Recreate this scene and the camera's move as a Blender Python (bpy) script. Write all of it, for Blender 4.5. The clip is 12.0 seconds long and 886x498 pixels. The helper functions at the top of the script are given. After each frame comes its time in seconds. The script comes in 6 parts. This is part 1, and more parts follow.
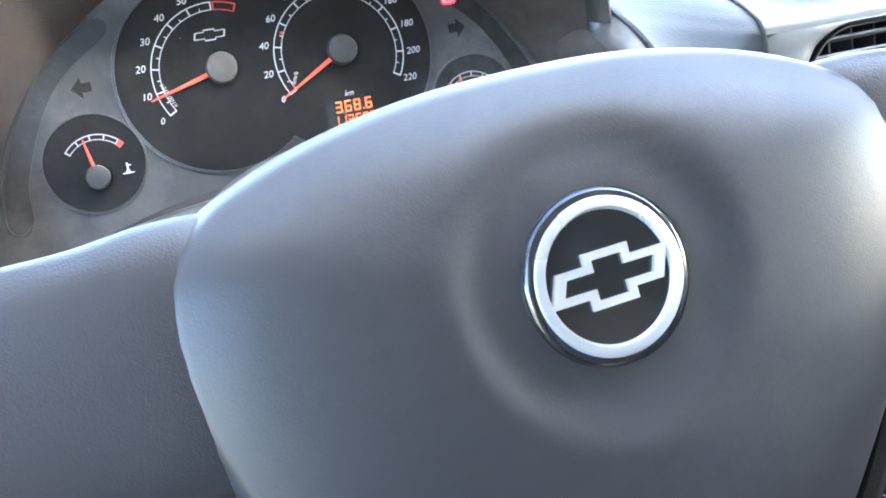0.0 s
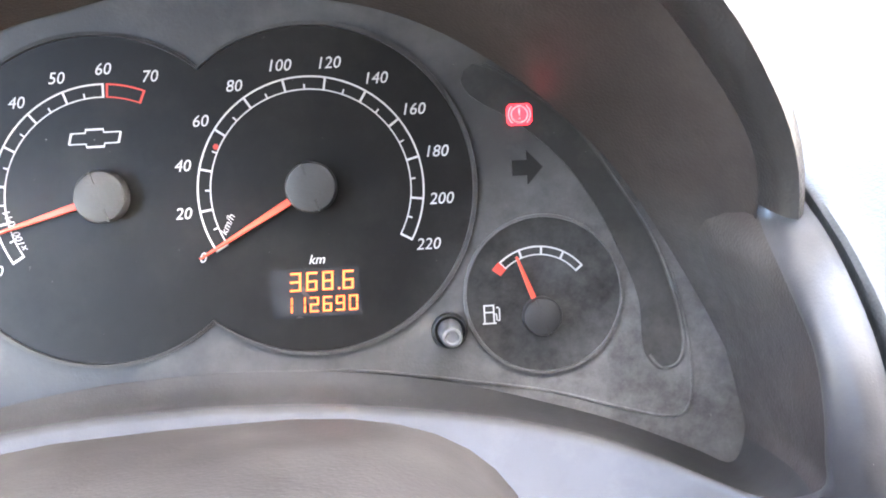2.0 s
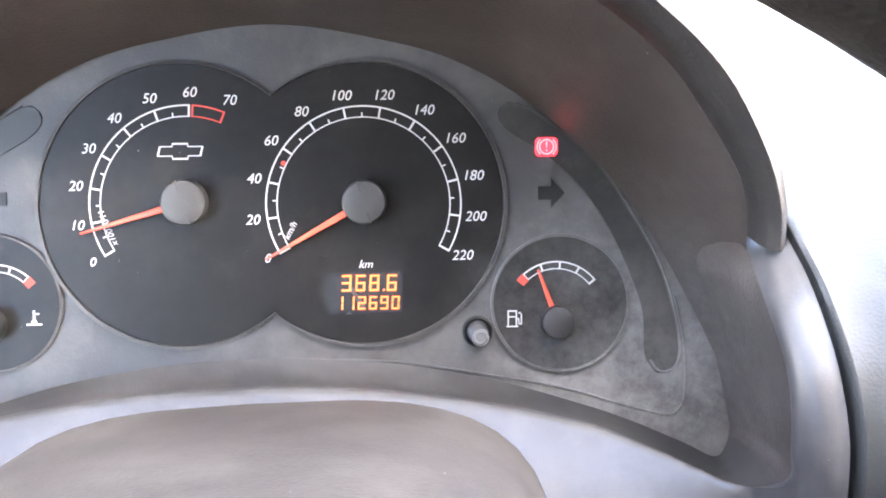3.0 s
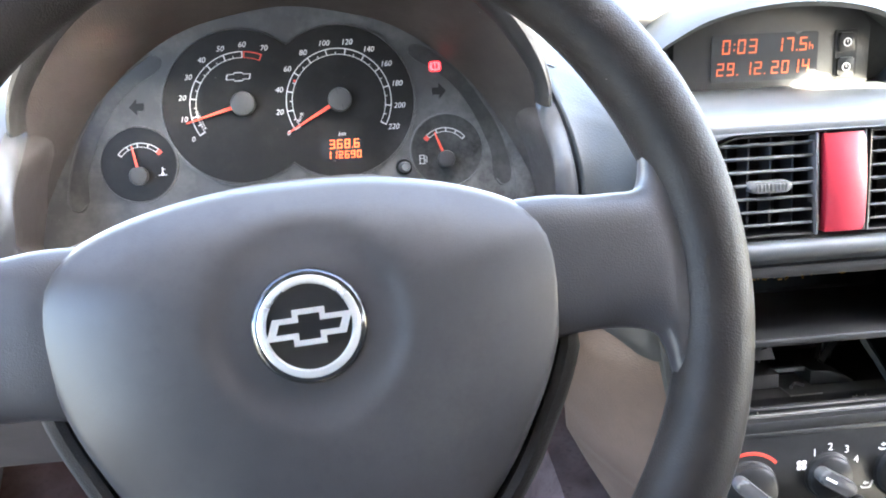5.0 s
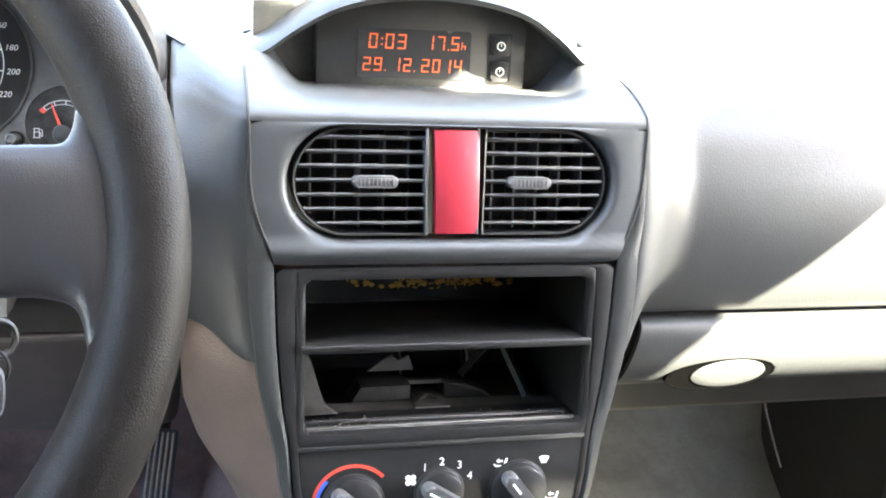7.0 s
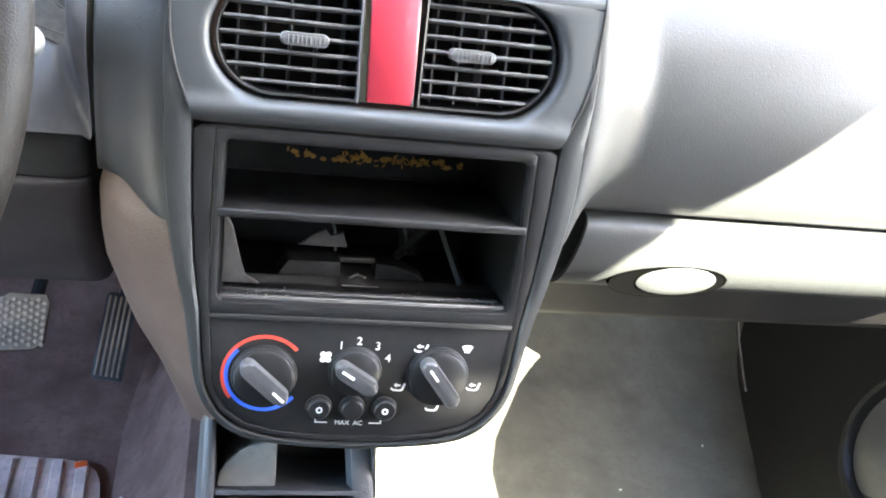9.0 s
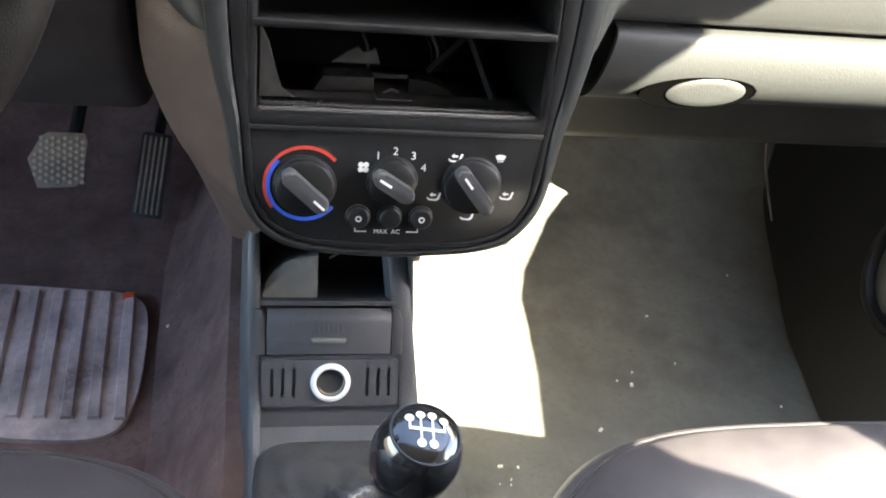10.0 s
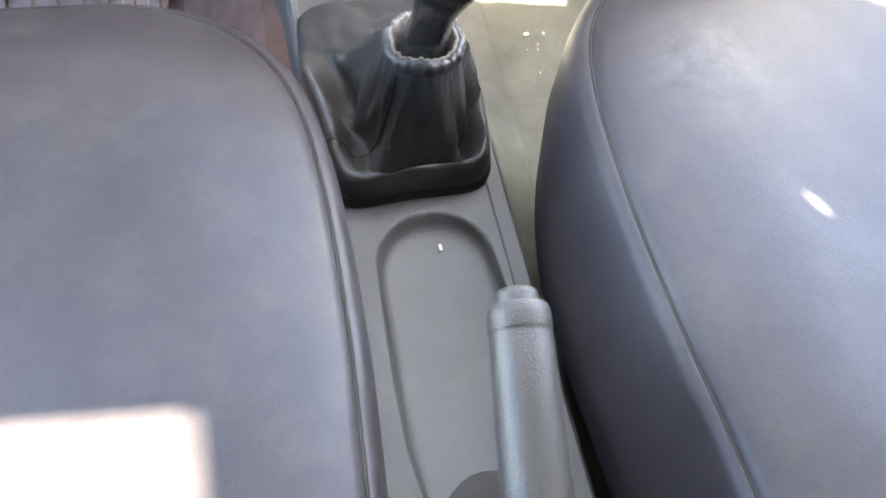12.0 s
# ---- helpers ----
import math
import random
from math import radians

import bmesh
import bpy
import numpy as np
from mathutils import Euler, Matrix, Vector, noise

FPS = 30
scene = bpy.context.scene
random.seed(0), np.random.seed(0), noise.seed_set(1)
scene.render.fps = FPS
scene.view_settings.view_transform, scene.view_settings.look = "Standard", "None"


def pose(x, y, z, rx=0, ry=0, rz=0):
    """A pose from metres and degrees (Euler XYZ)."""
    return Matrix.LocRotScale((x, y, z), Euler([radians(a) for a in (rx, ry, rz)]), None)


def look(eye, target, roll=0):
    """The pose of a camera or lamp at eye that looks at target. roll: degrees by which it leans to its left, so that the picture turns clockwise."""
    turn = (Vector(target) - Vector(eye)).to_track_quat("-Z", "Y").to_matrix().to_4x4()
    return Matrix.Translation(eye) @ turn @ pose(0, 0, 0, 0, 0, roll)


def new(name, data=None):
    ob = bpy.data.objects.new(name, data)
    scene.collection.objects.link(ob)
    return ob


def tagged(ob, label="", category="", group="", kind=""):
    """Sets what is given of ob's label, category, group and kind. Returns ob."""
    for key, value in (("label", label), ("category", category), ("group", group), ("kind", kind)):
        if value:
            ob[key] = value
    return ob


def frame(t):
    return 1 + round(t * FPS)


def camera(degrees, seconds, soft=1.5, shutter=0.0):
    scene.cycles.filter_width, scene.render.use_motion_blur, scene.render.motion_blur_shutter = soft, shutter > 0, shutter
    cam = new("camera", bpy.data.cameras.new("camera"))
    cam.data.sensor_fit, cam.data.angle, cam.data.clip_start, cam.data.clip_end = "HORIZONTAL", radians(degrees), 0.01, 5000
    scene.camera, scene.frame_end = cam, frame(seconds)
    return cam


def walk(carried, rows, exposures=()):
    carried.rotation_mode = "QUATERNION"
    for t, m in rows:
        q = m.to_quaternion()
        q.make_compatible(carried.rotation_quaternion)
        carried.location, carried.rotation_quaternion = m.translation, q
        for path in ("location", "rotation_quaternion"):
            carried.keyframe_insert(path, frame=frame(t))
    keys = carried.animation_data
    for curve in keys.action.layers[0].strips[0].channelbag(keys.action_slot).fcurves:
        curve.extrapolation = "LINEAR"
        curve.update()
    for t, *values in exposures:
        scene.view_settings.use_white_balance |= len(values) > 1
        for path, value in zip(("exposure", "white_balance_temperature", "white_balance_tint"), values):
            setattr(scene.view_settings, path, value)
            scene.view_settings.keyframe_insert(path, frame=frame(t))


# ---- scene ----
cam = camera(48.8, 12.0, 1.9)
PATH = [
    (0, (-0.4445, -0.376, 0.719), (0.118, 1.327, -0.167), -4.6),
    (0.5, (-0.397, -0.3445, 0.7265), (0.125, 1.388, -0.125), -3.8),
    (1, (-0.335, -0.278, 0.724), (0.062, 1.494, -0.116), -3.8),
    (1.5, (-0.297, -0.199, 0.709), (-0.096, 1.602, -0.135), -3.1),
    (2, (-0.286, -0.138, 0.699), (-0.218, 1.66, -0.175), -2.4),
    (2.5, (-0.287, -0.128, 0.703), (-0.246, 1.658, -0.196), -0.9),
    (2.7, (-0.291, -0.142, 0.712), (-0.255, 1.644, -0.188), -0.4),
    (4.3, (-0.33, -0.4, 0.776), (-0.145, 1.443, 0.02), 3.6),
    (4.5, (-0.339, -0.432, 0.781), (-0.132, 1.399, 0.004), 4.2),
    (5, (-0.332, -0.514, 0.801), (-0.103, 1.251, -0.11), -0.8),
    (5.5, (-0.281, -0.538, 0.794), (0.079, 1.18, -0.164), 0.6),
    (6, (-0.231, -0.527, 0.784), (0.248, 1.163, -0.172), 2.5),
    (6.5, (-0.185, -0.519, 0.773), (0.302, 1.204, -0.117), 4.4),
    (6.7, (-0.171, -0.519, 0.767), (0.317, 1.221, -0.09), 5.0),
    (8.3, (-0.084, -0.499, 0.772), (0.301, 1.277, -0.062), 9.8),
    (8.5, (-0.08, -0.501, 0.765), (0.314, 1.251, -0.116), 10.2),
    (9, (-0.084, -0.512, 0.744), (0.337, 1.157, -0.274), 10.7),
    (9.5, (-0.088, -0.526, 0.735), (0.324, 1.058, -0.414), 10.9),
    (10, (-0.093, -0.547, 0.721), (0.291, 0.973, -0.52), 9.7),
    (10.5, (-0.099, -0.568, 0.709), (0.23, 0.835, -0.678), 6.9),
    (11, (-0.104, -0.59, 0.7), (0.175, 0.683, -0.818), 4.0),
    (11.5, (-0.114, -0.61, 0.694), (0.17, 0.558, -0.904), 4.1),
    (12, (-0.12, -0.636, 0.689), (0.194, 0.393, -0.997), 6.2),
]
walk(cam, [(t, look(eye, target, roll)) for t, eye, target, roll in PATH],
     [(0, 6.25, 5850, 8), (0.5, 5.58, 5750, 9), (1, 5.58, 5650, 11), (1.5, 5.63, 5950, 13), (2, 6.69, 6650, 17), (2.5, 6.90, 6650, 19), (4.5, 6.26, 6450, 16), (5, 6.31, 6350, 13), (5.5, 6.42, 6350, 12), (6, 6.97, 6600, 12), (6.5, 6.58, 6650, 12), (8.5, 5.30, 6350, 12), (9, 6.24, 6400, 12), (9.5, 6.45, 6850, 13), (10, 5.05, 6800, 13), (10.5, 3.65, 6700, 13), (11, 4.45, 7000, 13), (11.5, 5.41, 7050, 14), (12, 5.87, 7050, 14)])

# ---- light ----
SUN = Vector((0.70, -0.405, 0.588)).normalized()   # towards the sun: right, behind, 36 degrees up
world = bpy.data.worlds.new("world")
scene.world = world
world.use_nodes = True
wn = world.node_tree.nodes
sky = wn.new("ShaderNodeTexSky")
sky.sky_type, sky.sun_disc = "NISHITA", False
sky.sun_elevation, sky.sun_rotation = math.asin(SUN.z), math.atan2(SUN.x, SUN.y)
world.node_tree.links.new(sky.outputs[0], wn["Background"].inputs[0])
wn["Background"].inputs[1].default_value = 0.08
sun = new("sun", bpy.data.lights.new("sun", "SUN"))
sun.data.energy, sun.data.angle, sun.data.color = 5.0, radians(0.5), (1.0, 0.95, 0.74)
sun.matrix_world = look(SUN * 10, (0, 0, 0))


# ---- materials ----
def material(name, colour, rough=0.5, metal=0.0, grain=900.0, bump=0.15, stain=0.25, dust=0.0, second=None,
             spec=0.5, emit=0.0, coat=0.0, leather=0.0, smear=None):
    """A procedural surface: fine grain relief, soft stains, and a sprinkling of dust."""
    m = bpy.data.materials.new(name)
    m.use_nodes = True
    n, l = m.node_tree.nodes, m.node_tree.links
    p = n["Principled BSDF"]
    p.inputs["Roughness"].default_value, p.inputs["Metallic"].default_value = rough, metal
    p.inputs["Specular IOR Level"].default_value = spec
    p.inputs["Coat Weight"].default_value = coat
    p.inputs["Coat Roughness"].default_value = 0.08
    co = n.new("ShaderNodeTexCoord")

    def noise_tex(scale, detail=4.0, roughness=0.6):
        t = n.new("ShaderNodeTexNoise")
        t.inputs["Scale"].default_value, t.inputs["Detail"].default_value = scale, detail
        t.inputs["Roughness"].default_value = roughness
        l.new(co.outputs["Object"], t.inputs["Vector"])
        return t

    def mix(a, b, fac, blend="MIX"):
        x = n.new("ShaderNodeMix")
        x.data_type, x.blend_type = "RGBA", blend
        for sock, v in ((x.inputs[0], fac), (x.inputs[6], a), (x.inputs[7], b)):
            if isinstance(v, (float, tuple)):
                sock.default_value = v
            else:
                l.new(v, sock)
        return x.outputs[2]

    def ramp(src, lo, hi):
        r = n.new("ShaderNodeMapRange")
        r.inputs[1].default_value, r.inputs[2].default_value = lo, hi
        l.new(src, r.inputs[0])
        return r.outputs[0]

    c = (*colour, 1.0)
    big, small = noise_tex(14.0), noise_tex(160.0, 2.0)
    other = (*(second or [v * (1 - stain) for v in colour]), 1.0)
    col = mix(c, other, ramp(big.outputs[0], 0.42, 0.68))
    col = mix(col, tuple(v * (1 - 0.6 * stain) for v in colour) + (1.0,), ramp(small.outputs[0], 0.5, 0.75))
    if dust:
        specks = noise_tex(420.0, 3.0, 0.7)
        col = mix(col, (0.42, 0.39, 0.35, 1.0), ramp(specks.outputs[0], 0.745 - 0.03 * dust, 0.83))
        film = noise_tex(22.0, 6.0, 0.7)
        f = n.new("ShaderNodeMath")
        f.operation, f.inputs[1].default_value = "MULTIPLY", 0.42 * dust
        l.new(ramp(film.outputs[0], 0.45, 0.75), f.inputs[0])
        col = mix(col, (0.33, 0.31, 0.28, 1.0), f.outputs[0])
    if smear:   # wiped dust round one spot: x, y, z, reach, strength
        away = n.new("ShaderNodeVectorMath")
        away.operation, away.inputs[1].default_value = "DISTANCE", smear[:3]
        l.new(co.outputs["Object"], away.inputs[0])
        near = n.new("ShaderNodeMapRange")
        near.inputs[1].default_value, near.inputs[2].default_value = smear[3], smear[3] * 0.25
        near.inputs[4].default_value = smear[4]
        l.new(away.outputs["Value"], near.inputs[0])
        streak = n.new("ShaderNodeMath")
        streak.operation = "MULTIPLY"
        l.new(near.outputs[0], streak.inputs[0])
        l.new(ramp(noise_tex(55.0, 8.0, 0.75).outputs[0], 0.3, 0.7), streak.inputs[1])
        col = mix(col, (0.36, 0.35, 0.335, 1.0), streak.outputs[0])
    l.new(col, p.inputs["Base Color"])
    rr = n.new("ShaderNodeMapRange")
    rr.inputs[3].default_value, rr.inputs[4].default_value = max(0.02, rough - 0.08), min(1.0, rough + 0.1)
    l.new(big.outputs[0], rr.inputs[0])
    l.new(rr.outputs[0], p.inputs["Roughness"])
    if bump:
        b = n.new("ShaderNodeBump")
        b.inputs["Strength"].default_value, b.inputs["Distance"].default_value = bump, 0.0006
        if leather:
            v = n.new("ShaderNodeTexVoronoi")
            v.inputs["Scale"].default_value = leather
            l.new(co.outputs["Object"], v.inputs["Vector"])
            l.new(v.outputs["Distance"], b.inputs["Height"])
        else:
            l.new(noise_tex(grain, 3.0).outputs[0], b.inputs["Height"])
        l.new(b.outputs[0], p.inputs["Normal"])
    if emit:
        p.inputs["Emission Color"].default_value, p.inputs["Emission Strength"].default_value = c, emit
    return m


DASH = material("dash_plastic", (0.0215, 0.0232, 0.0236), 0.44, bump=0.16, leather=900.0, stain=0.15, spec=0.48)
BEZEL = material("bezel_plastic", (0.039, 0.0425, 0.0460), 0.37, bump=0.16, grain=1400.0, stain=0.12, spec=0.6)
COWL = material("cowl_plastic", (0.033, 0.0262, 0.0242), 0.5, bump=0.2, leather=900.0, stain=0.35, dust=0.16, spec=0.35, smear=(-0.215, -0.18, 0.07, 0.07, 0.35))
# dash plastic with the carpet's bounce light mixed into its colour
BOUNCE_BROWN = material("bounce_brown_plastic", (0.084, 0.058, 0.047), 0.5, bump=0.3, leather=700.0, stain=0.25, spec=0.2)
CHEEK = material("cheek_plastic", (0.042, 0.0415, 0.044), 0.36, bump=0.12, grain=1500.0, stain=0.3, dust=0.22, spec=0.4)
LIP = material("lip_plastic", (0.0165, 0.0148, 0.0142), 0.44, bump=0.2, leather=900.0, stain=0.2, dust=0.08, spec=0.4)
GROOVE = material("groove_plastic", (0.022, 0.0212, 0.0215), 0.45, bump=0.15, stain=0.25, dust=0.2)
CHANNEL = material("channel_plastic", (0.010, 0.0095, 0.0092), 0.45, bump=0.1, dust=0.4, smear=(0.142, -0.03, 0.005, 0.07, 0.2))
CLUSTER = material("cluster_plastic", (0.0305, 0.0288, 0.0292), 0.45, bump=0.15, dust=0.40, smear=(0.142, -0.03, 0.005, 0.085, 0.55))
DIAL = material("dial_print", (0.0080, 0.0074, 0.0074), 0.38, bump=0.05, dust=0.06, spec=0.2, smear=(0.142, -0.03, 0.005, 0.085, 0.3))
HUBCAP = material("hub_cap_plastic", (0.018, 0.0172, 0.0174), 0.5, dust=0.08)
WHITE = material("white_print", (0.82, 0.8, 0.78), 0.6, bump=0, stain=0.08)
DIAL_PRINT = material("dial_white_print", (0.52, 0.50, 0.49), 0.6, bump=0, stain=0.08)
REDPRINT = material("red_print", (0.55, 0.05, 0.03), 0.6, bump=0)
BLUEPRINT = material("blue_print", (0.03, 0.12, 0.7), 0.6, bump=0)
NEEDLE = material("needle_red", (0.9, 0.09, 0.05), 0.4, bump=0, stain=0.1)
LCD = material("lcd_black", (0.026, 0.027, 0.030), 0.25, bump=0)
DIGIT = material("orange_digit", (1.0, 0.16, 0.03), 0.4, bump=0, emit=0.026, stain=0)
CLOCK_DIGIT = material("clock_digit", (0.75, 0.13, 0.03), 0.4, bump=0, emit=0.006, stain=0)
LAMP_RED = material("red_lamp", (1.0, 0.02, 0.03), 0.4, bump=0, emit=0.06, stain=0)
COLUMN = material("column_plastic", (0.0165, 0.0142, 0.0136), 0.56, bump=0.2, stain=0.4, dust=0.12, spec=0.16)
FRAME = material("matte_black_plastic", (0.0115, 0.0115, 0.0122), 0.42, bump=0.15, stain=0.2, dust=0.06, spec=0.25)
# darker copy of the pocket plastic, the slot's shade put into its colour
SLOT_SHADED = material("slot_shaded_black", (0.0080, 0.0077, 0.0077), 0.42, bump=0.15, stain=0.3, dust=0.09, spec=0.3)
KNEE = material("knee_plastic", (0.010, 0.009, 0.0088), 0.55, bump=0.2, dust=0.1)
KNEE_BROWN = material("knee_brown_plastic", (0.0245, 0.0192, 0.0187), 0.6, bump=0.2, dust=0.13)
WHEEL = material("wheel_vinyl", (0.0275, 0.0248, 0.0255), 0.42, bump=0.12, grain=1500.0, stain=0.3, spec=0.4, smear=(0.055, -0.015, -0.03, 0.06, 0.05))
SPOKE = material("spoke_vinyl", (0.0265, 0.0240, 0.0250), 0.4, bump=0.16, leather=1500.0, stain=0.2, spec=0.5)
BADGE = material("badge_silver", (0.72, 0.71, 0.70), 0.28, 0.75, bump=0, stain=0.1)
RIM = material("rim_leatherette", (0.0122, 0.0098, 0.0088), 0.48, bump=0.25, leather=1100.0, stain=0.4, dust=0.05, spec=0.15)
FOB = material("fob_plastic", (0.07, 0.073, 0.084), 0.35, bump=0.05)
SILVER = material("stalk_plastic", (0.09, 0.09, 0.094), 0.35, bump=0.05, stain=0.15)
GLOSS = material("black_gloss", (0.012, 0.012, 0.013), 0.12, bump=0, coat=0.6, stain=0.3)
BLACK = material("black_plastic", (0.012, 0.012, 0.0127), 0.38, bump=0.2, stain=0.2, spec=0.35)
VANE = material("vane_plastic", (0.06, 0.06, 0.062), 0.45, bump=0.1, stain=0.2, dust=0.15)
SLAT = material("vent_plastic", (0.088, 0.088, 0.092), 0.4, bump=0.1, stain=0.2, dust=0.12)
# near-black for dark joints and for sheets that paint deep shade
DARK = material("joint_and_cavity_shade", (0.011, 0.0105, 0.0105), 0.7, bump=0.2, dust=0.2)
POCKET = material("pocket_plastic", (0.019, 0.0187, 0.019), 0.36, bump=0.15, dust=0.16)
DUSTY = material("dusty_bracket", (0.09, 0.086, 0.082), 0.7, bump=0.3, dust=0.5)
RED = material("red_strip", (0.36, 0.022, 0.04), 0.36, bump=0.05, coat=0.25, stain=0.25)
KNOBGREY = material("knob_grey", (0.06, 0.06, 0.063), 0.3, bump=0.1)
CONSOLE = material("console_plastic", (0.06, 0.0615, 0.066), 0.5, bump=0.3, leather=900.0, stain=0.15, dust=0.12)
LEATHER = material("boot_leather", (0.036, 0.0355, 0.037), 0.32, bump=0.4, leather=600.0, stain=0.3, dust=0.1)
LINING = material("boot_lining", (0.16, 0.15, 0.135), 0.8, bump=0.3, stain=0.5)
SEAT = material("seat_vinyl", (0.0275, 0.0242, 0.0285), 0.44, bump=0.16, leather=1300.0, stain=0.06, second=(0.032, 0.029, 0.033), dust=0.10, spec=0.42, smear=(-0.19, 0.17, 0.21, 0.06, 0.16))
CARPET = material("grey_carpet", (0.138, 0.138, 0.118), 0.95, bump=1.0, grain=700.0, stain=0.3, dust=0.3, spec=0.1)
CARPET_BROWN = material("brown_carpet", (0.185, 0.117, 0.100), 0.95, bump=1.0, grain=700.0, stain=0.5, dust=0.22, spec=0.1)
MAT = material("rubber_mat", (0.62, 0.49, 0.45), 0.6, bump=0.4, stain=0.5, dust=0.3, second=(0.20, 0.16, 0.15))
PEDAL = material("pedal_rubber", (0.33, 0.23, 0.155), 0.65, bump=0.3, stain=0.5, dust=0.12, second=(0.10, 0.078, 0.06))
TREAD = material("worn_tread", (0.50, 0.37, 0.26), 0.6, bump=0.3, stain=0.35, dust=0.12)
BRACKET = material("bracket_plastic", (0.019, 0.0185, 0.018), 0.6, bump=0.25, stain=0.4, dust=0.22)
GRIP = material("handbrake_grip", (0.046, 0.043, 0.0415), 0.45, bump=0.3, leather=800.0, stain=0.15)
PALE = material("pale_moulding", (0.15, 0.15, 0.135), 0.6, bump=0.3, stain=0.4, dust=0.15)
BRASS = material("tarnished_metal", (0.50, 0.43, 0.30), 0.35, 0.3, bump=0.1, stain=0.5)
# near-black that paints the shade round the glovebox handle
RECESS_SHADE = material("recess_shade_black", (0.0012, 0.0012, 0.0012), 0.9, bump=0, spec=0.0)
PAPER = material("paper_scrap", (0.75, 0.73, 0.66), 0.8, bump=0.2)
ORANGE = material("orange_scrap", (0.8, 0.12, 0.02), 0.7, bump=0.1)
STRAW = material("straw_debris", (0.75, 0.42, 0.10), 0.8, bump=0)
WIRE = material("wire_sheath", (0.25, 0.25, 0.26), 0.5, bump=0)
COPPER = material("copper_wire", (0.6, 0.32, 0.16), 0.4, bump=0)
LINER = material("headliner", (0.36, 0.35, 0.33), 0.9, bump=0.3, spec=0.1)
BODY = material("body_paint", (0.2, 0.03, 0.035), 0.4, bump=0)
GROUND = material("gravel", (0.11, 0.104, 0.094), 0.95, bump=0.6, grain=60.0, stain=0.3, spec=0.1)
GLASS = bpy.data.materials.new("glass")
GLASS.use_nodes = True
gp = GLASS.node_tree.nodes["Principled BSDF"]
gp.inputs["Transmission Weight"].default_value, gp.inputs["Roughness"].default_value = 1.0, 0.0
gp.inputs["IOR"].default_value = 1.02


# ---- builders ----
BASE = {}


def thing(name, at=(0, 0, 0), label="", category="", group="", kind=""):
    ob = new(name)
    ob.location = at
    ob.empty_display_size = 0.02
    BASE[ob] = Vector(at)
    return tagged(ob, label, category, group, kind)


def part(name, bm, mat, parent=None, label="", sharp=38, flip=True):
    """Link a bmesh given in world metres as one mesh, under its thing or part."""
    base = BASE[parent] if parent else Vector((0, 0, 0))
    if flip:
        bmesh.ops.recalc_face_normals(bm, faces=bm.faces)
    bmesh.ops.translate(bm, vec=-base, verts=bm.verts)
    me = bpy.data.meshes.new(name)
    bm.to_mesh(me)
    bm.free()
    me.materials.append(mat)
    me.shade_smooth()
    me.set_sharp_from_angle(angle=radians(sharp))
    ob = new(name, me)
    ob.parent = parent
    BASE[ob] = base
    return tagged(ob, label)


def solo(name, bm, mat, label, category, kind="", group="", sharp=38):
    return tagged(part(name, bm, mat, None, sharp=sharp), label, category, group, kind)


def plane_frame(o, tilt):
    """A face leaning forward by tilt degrees: x across, y up the face, z towards the driver. In millimetres."""
    a = radians(tilt)
    m = Matrix(((1, 0, 0), (0, math.sin(a), -math.cos(a)), (0, math.cos(a), math.sin(a))))
    return Matrix.Translation(o) @ m.to_4x4() @ Matrix.Scale(0.001, 4)


def grow(bm, m):
    bmesh.ops.transform(bm, matrix=m, verts=bm.verts)
    return bm


def join(*bms):
    out = bmesh.new()
    for b in bms:
        me = bpy.data.meshes.new("tmp")
        b.to_mesh(me)
        b.free()
        out.from_mesh(me)
        bpy.data.meshes.remove(me)
    return out


def prism(poly, z0, z1, bevel=0.0, seg=2):
    """A polygon in x, y drawn out from z0 to z1, with its upper rim rounded."""
    bm = bmesh.new()
    low = [bm.verts.new((x, y, z0)) for x, y in poly]
    high = [bm.verts.new((x, y, z1)) for x, y in poly]
    k = len(poly)
    bm.faces.new(low[::-1])
    top = bm.faces.new(high)
    for i in range(k):
        bm.faces.new((low[i], low[(i + 1) % k], high[(i + 1) % k], high[i]))
    if bevel:
        bmesh.ops.bevel(bm, geom=list(top.edges), offset=bevel, segments=seg, profile=0.5, affect="EDGES", clamp_overlap=True)
    return bm


def loft(rings, closed=True, cap=(False, False)):
    """A skin over rings of points of one length."""
    bm = bmesh.new()
    vs = [[bm.verts.new(p) for p in r] for r in rings]
    k = len(vs[0])
    for a, b in zip(vs, vs[1:]):
        for i in range(k if closed else k - 1):
            j = (i + 1) % k
            bm.faces.new((a[i], a[j], b[j], b[i]))
    if cap[0]:
        bm.faces.new(vs[0][::-1])
    if cap[1]:
        bm.faces.new(vs[-1])
    return bm


def lathe(profile, n=32):
    return loft([[(r * math.cos(2 * math.pi * i / n), r * math.sin(2 * math.pi * i / n), z) for i in range(n)] for r, z in profile],
                cap=(False, profile[-1][0] < 0.02))


def box(x0, x1, y0, y1, z0, z1, bevel=0.0, seg=2):
    bm = bmesh.new()
    bmesh.ops.create_cube(bm, size=1)
    grow(bm, Matrix.Translation(((x0 + x1) / 2, (y0 + y1) / 2, (z0 + z1) / 2)) @ Matrix.Diagonal((x1 - x0, y1 - y0, z1 - z0, 1)))
    if bevel:
        bmesh.ops.bevel(bm, geom=list(bm.edges), offset=bevel, segments=seg, profile=0.5, affect="EDGES", clamp_overlap=True)
    return bm


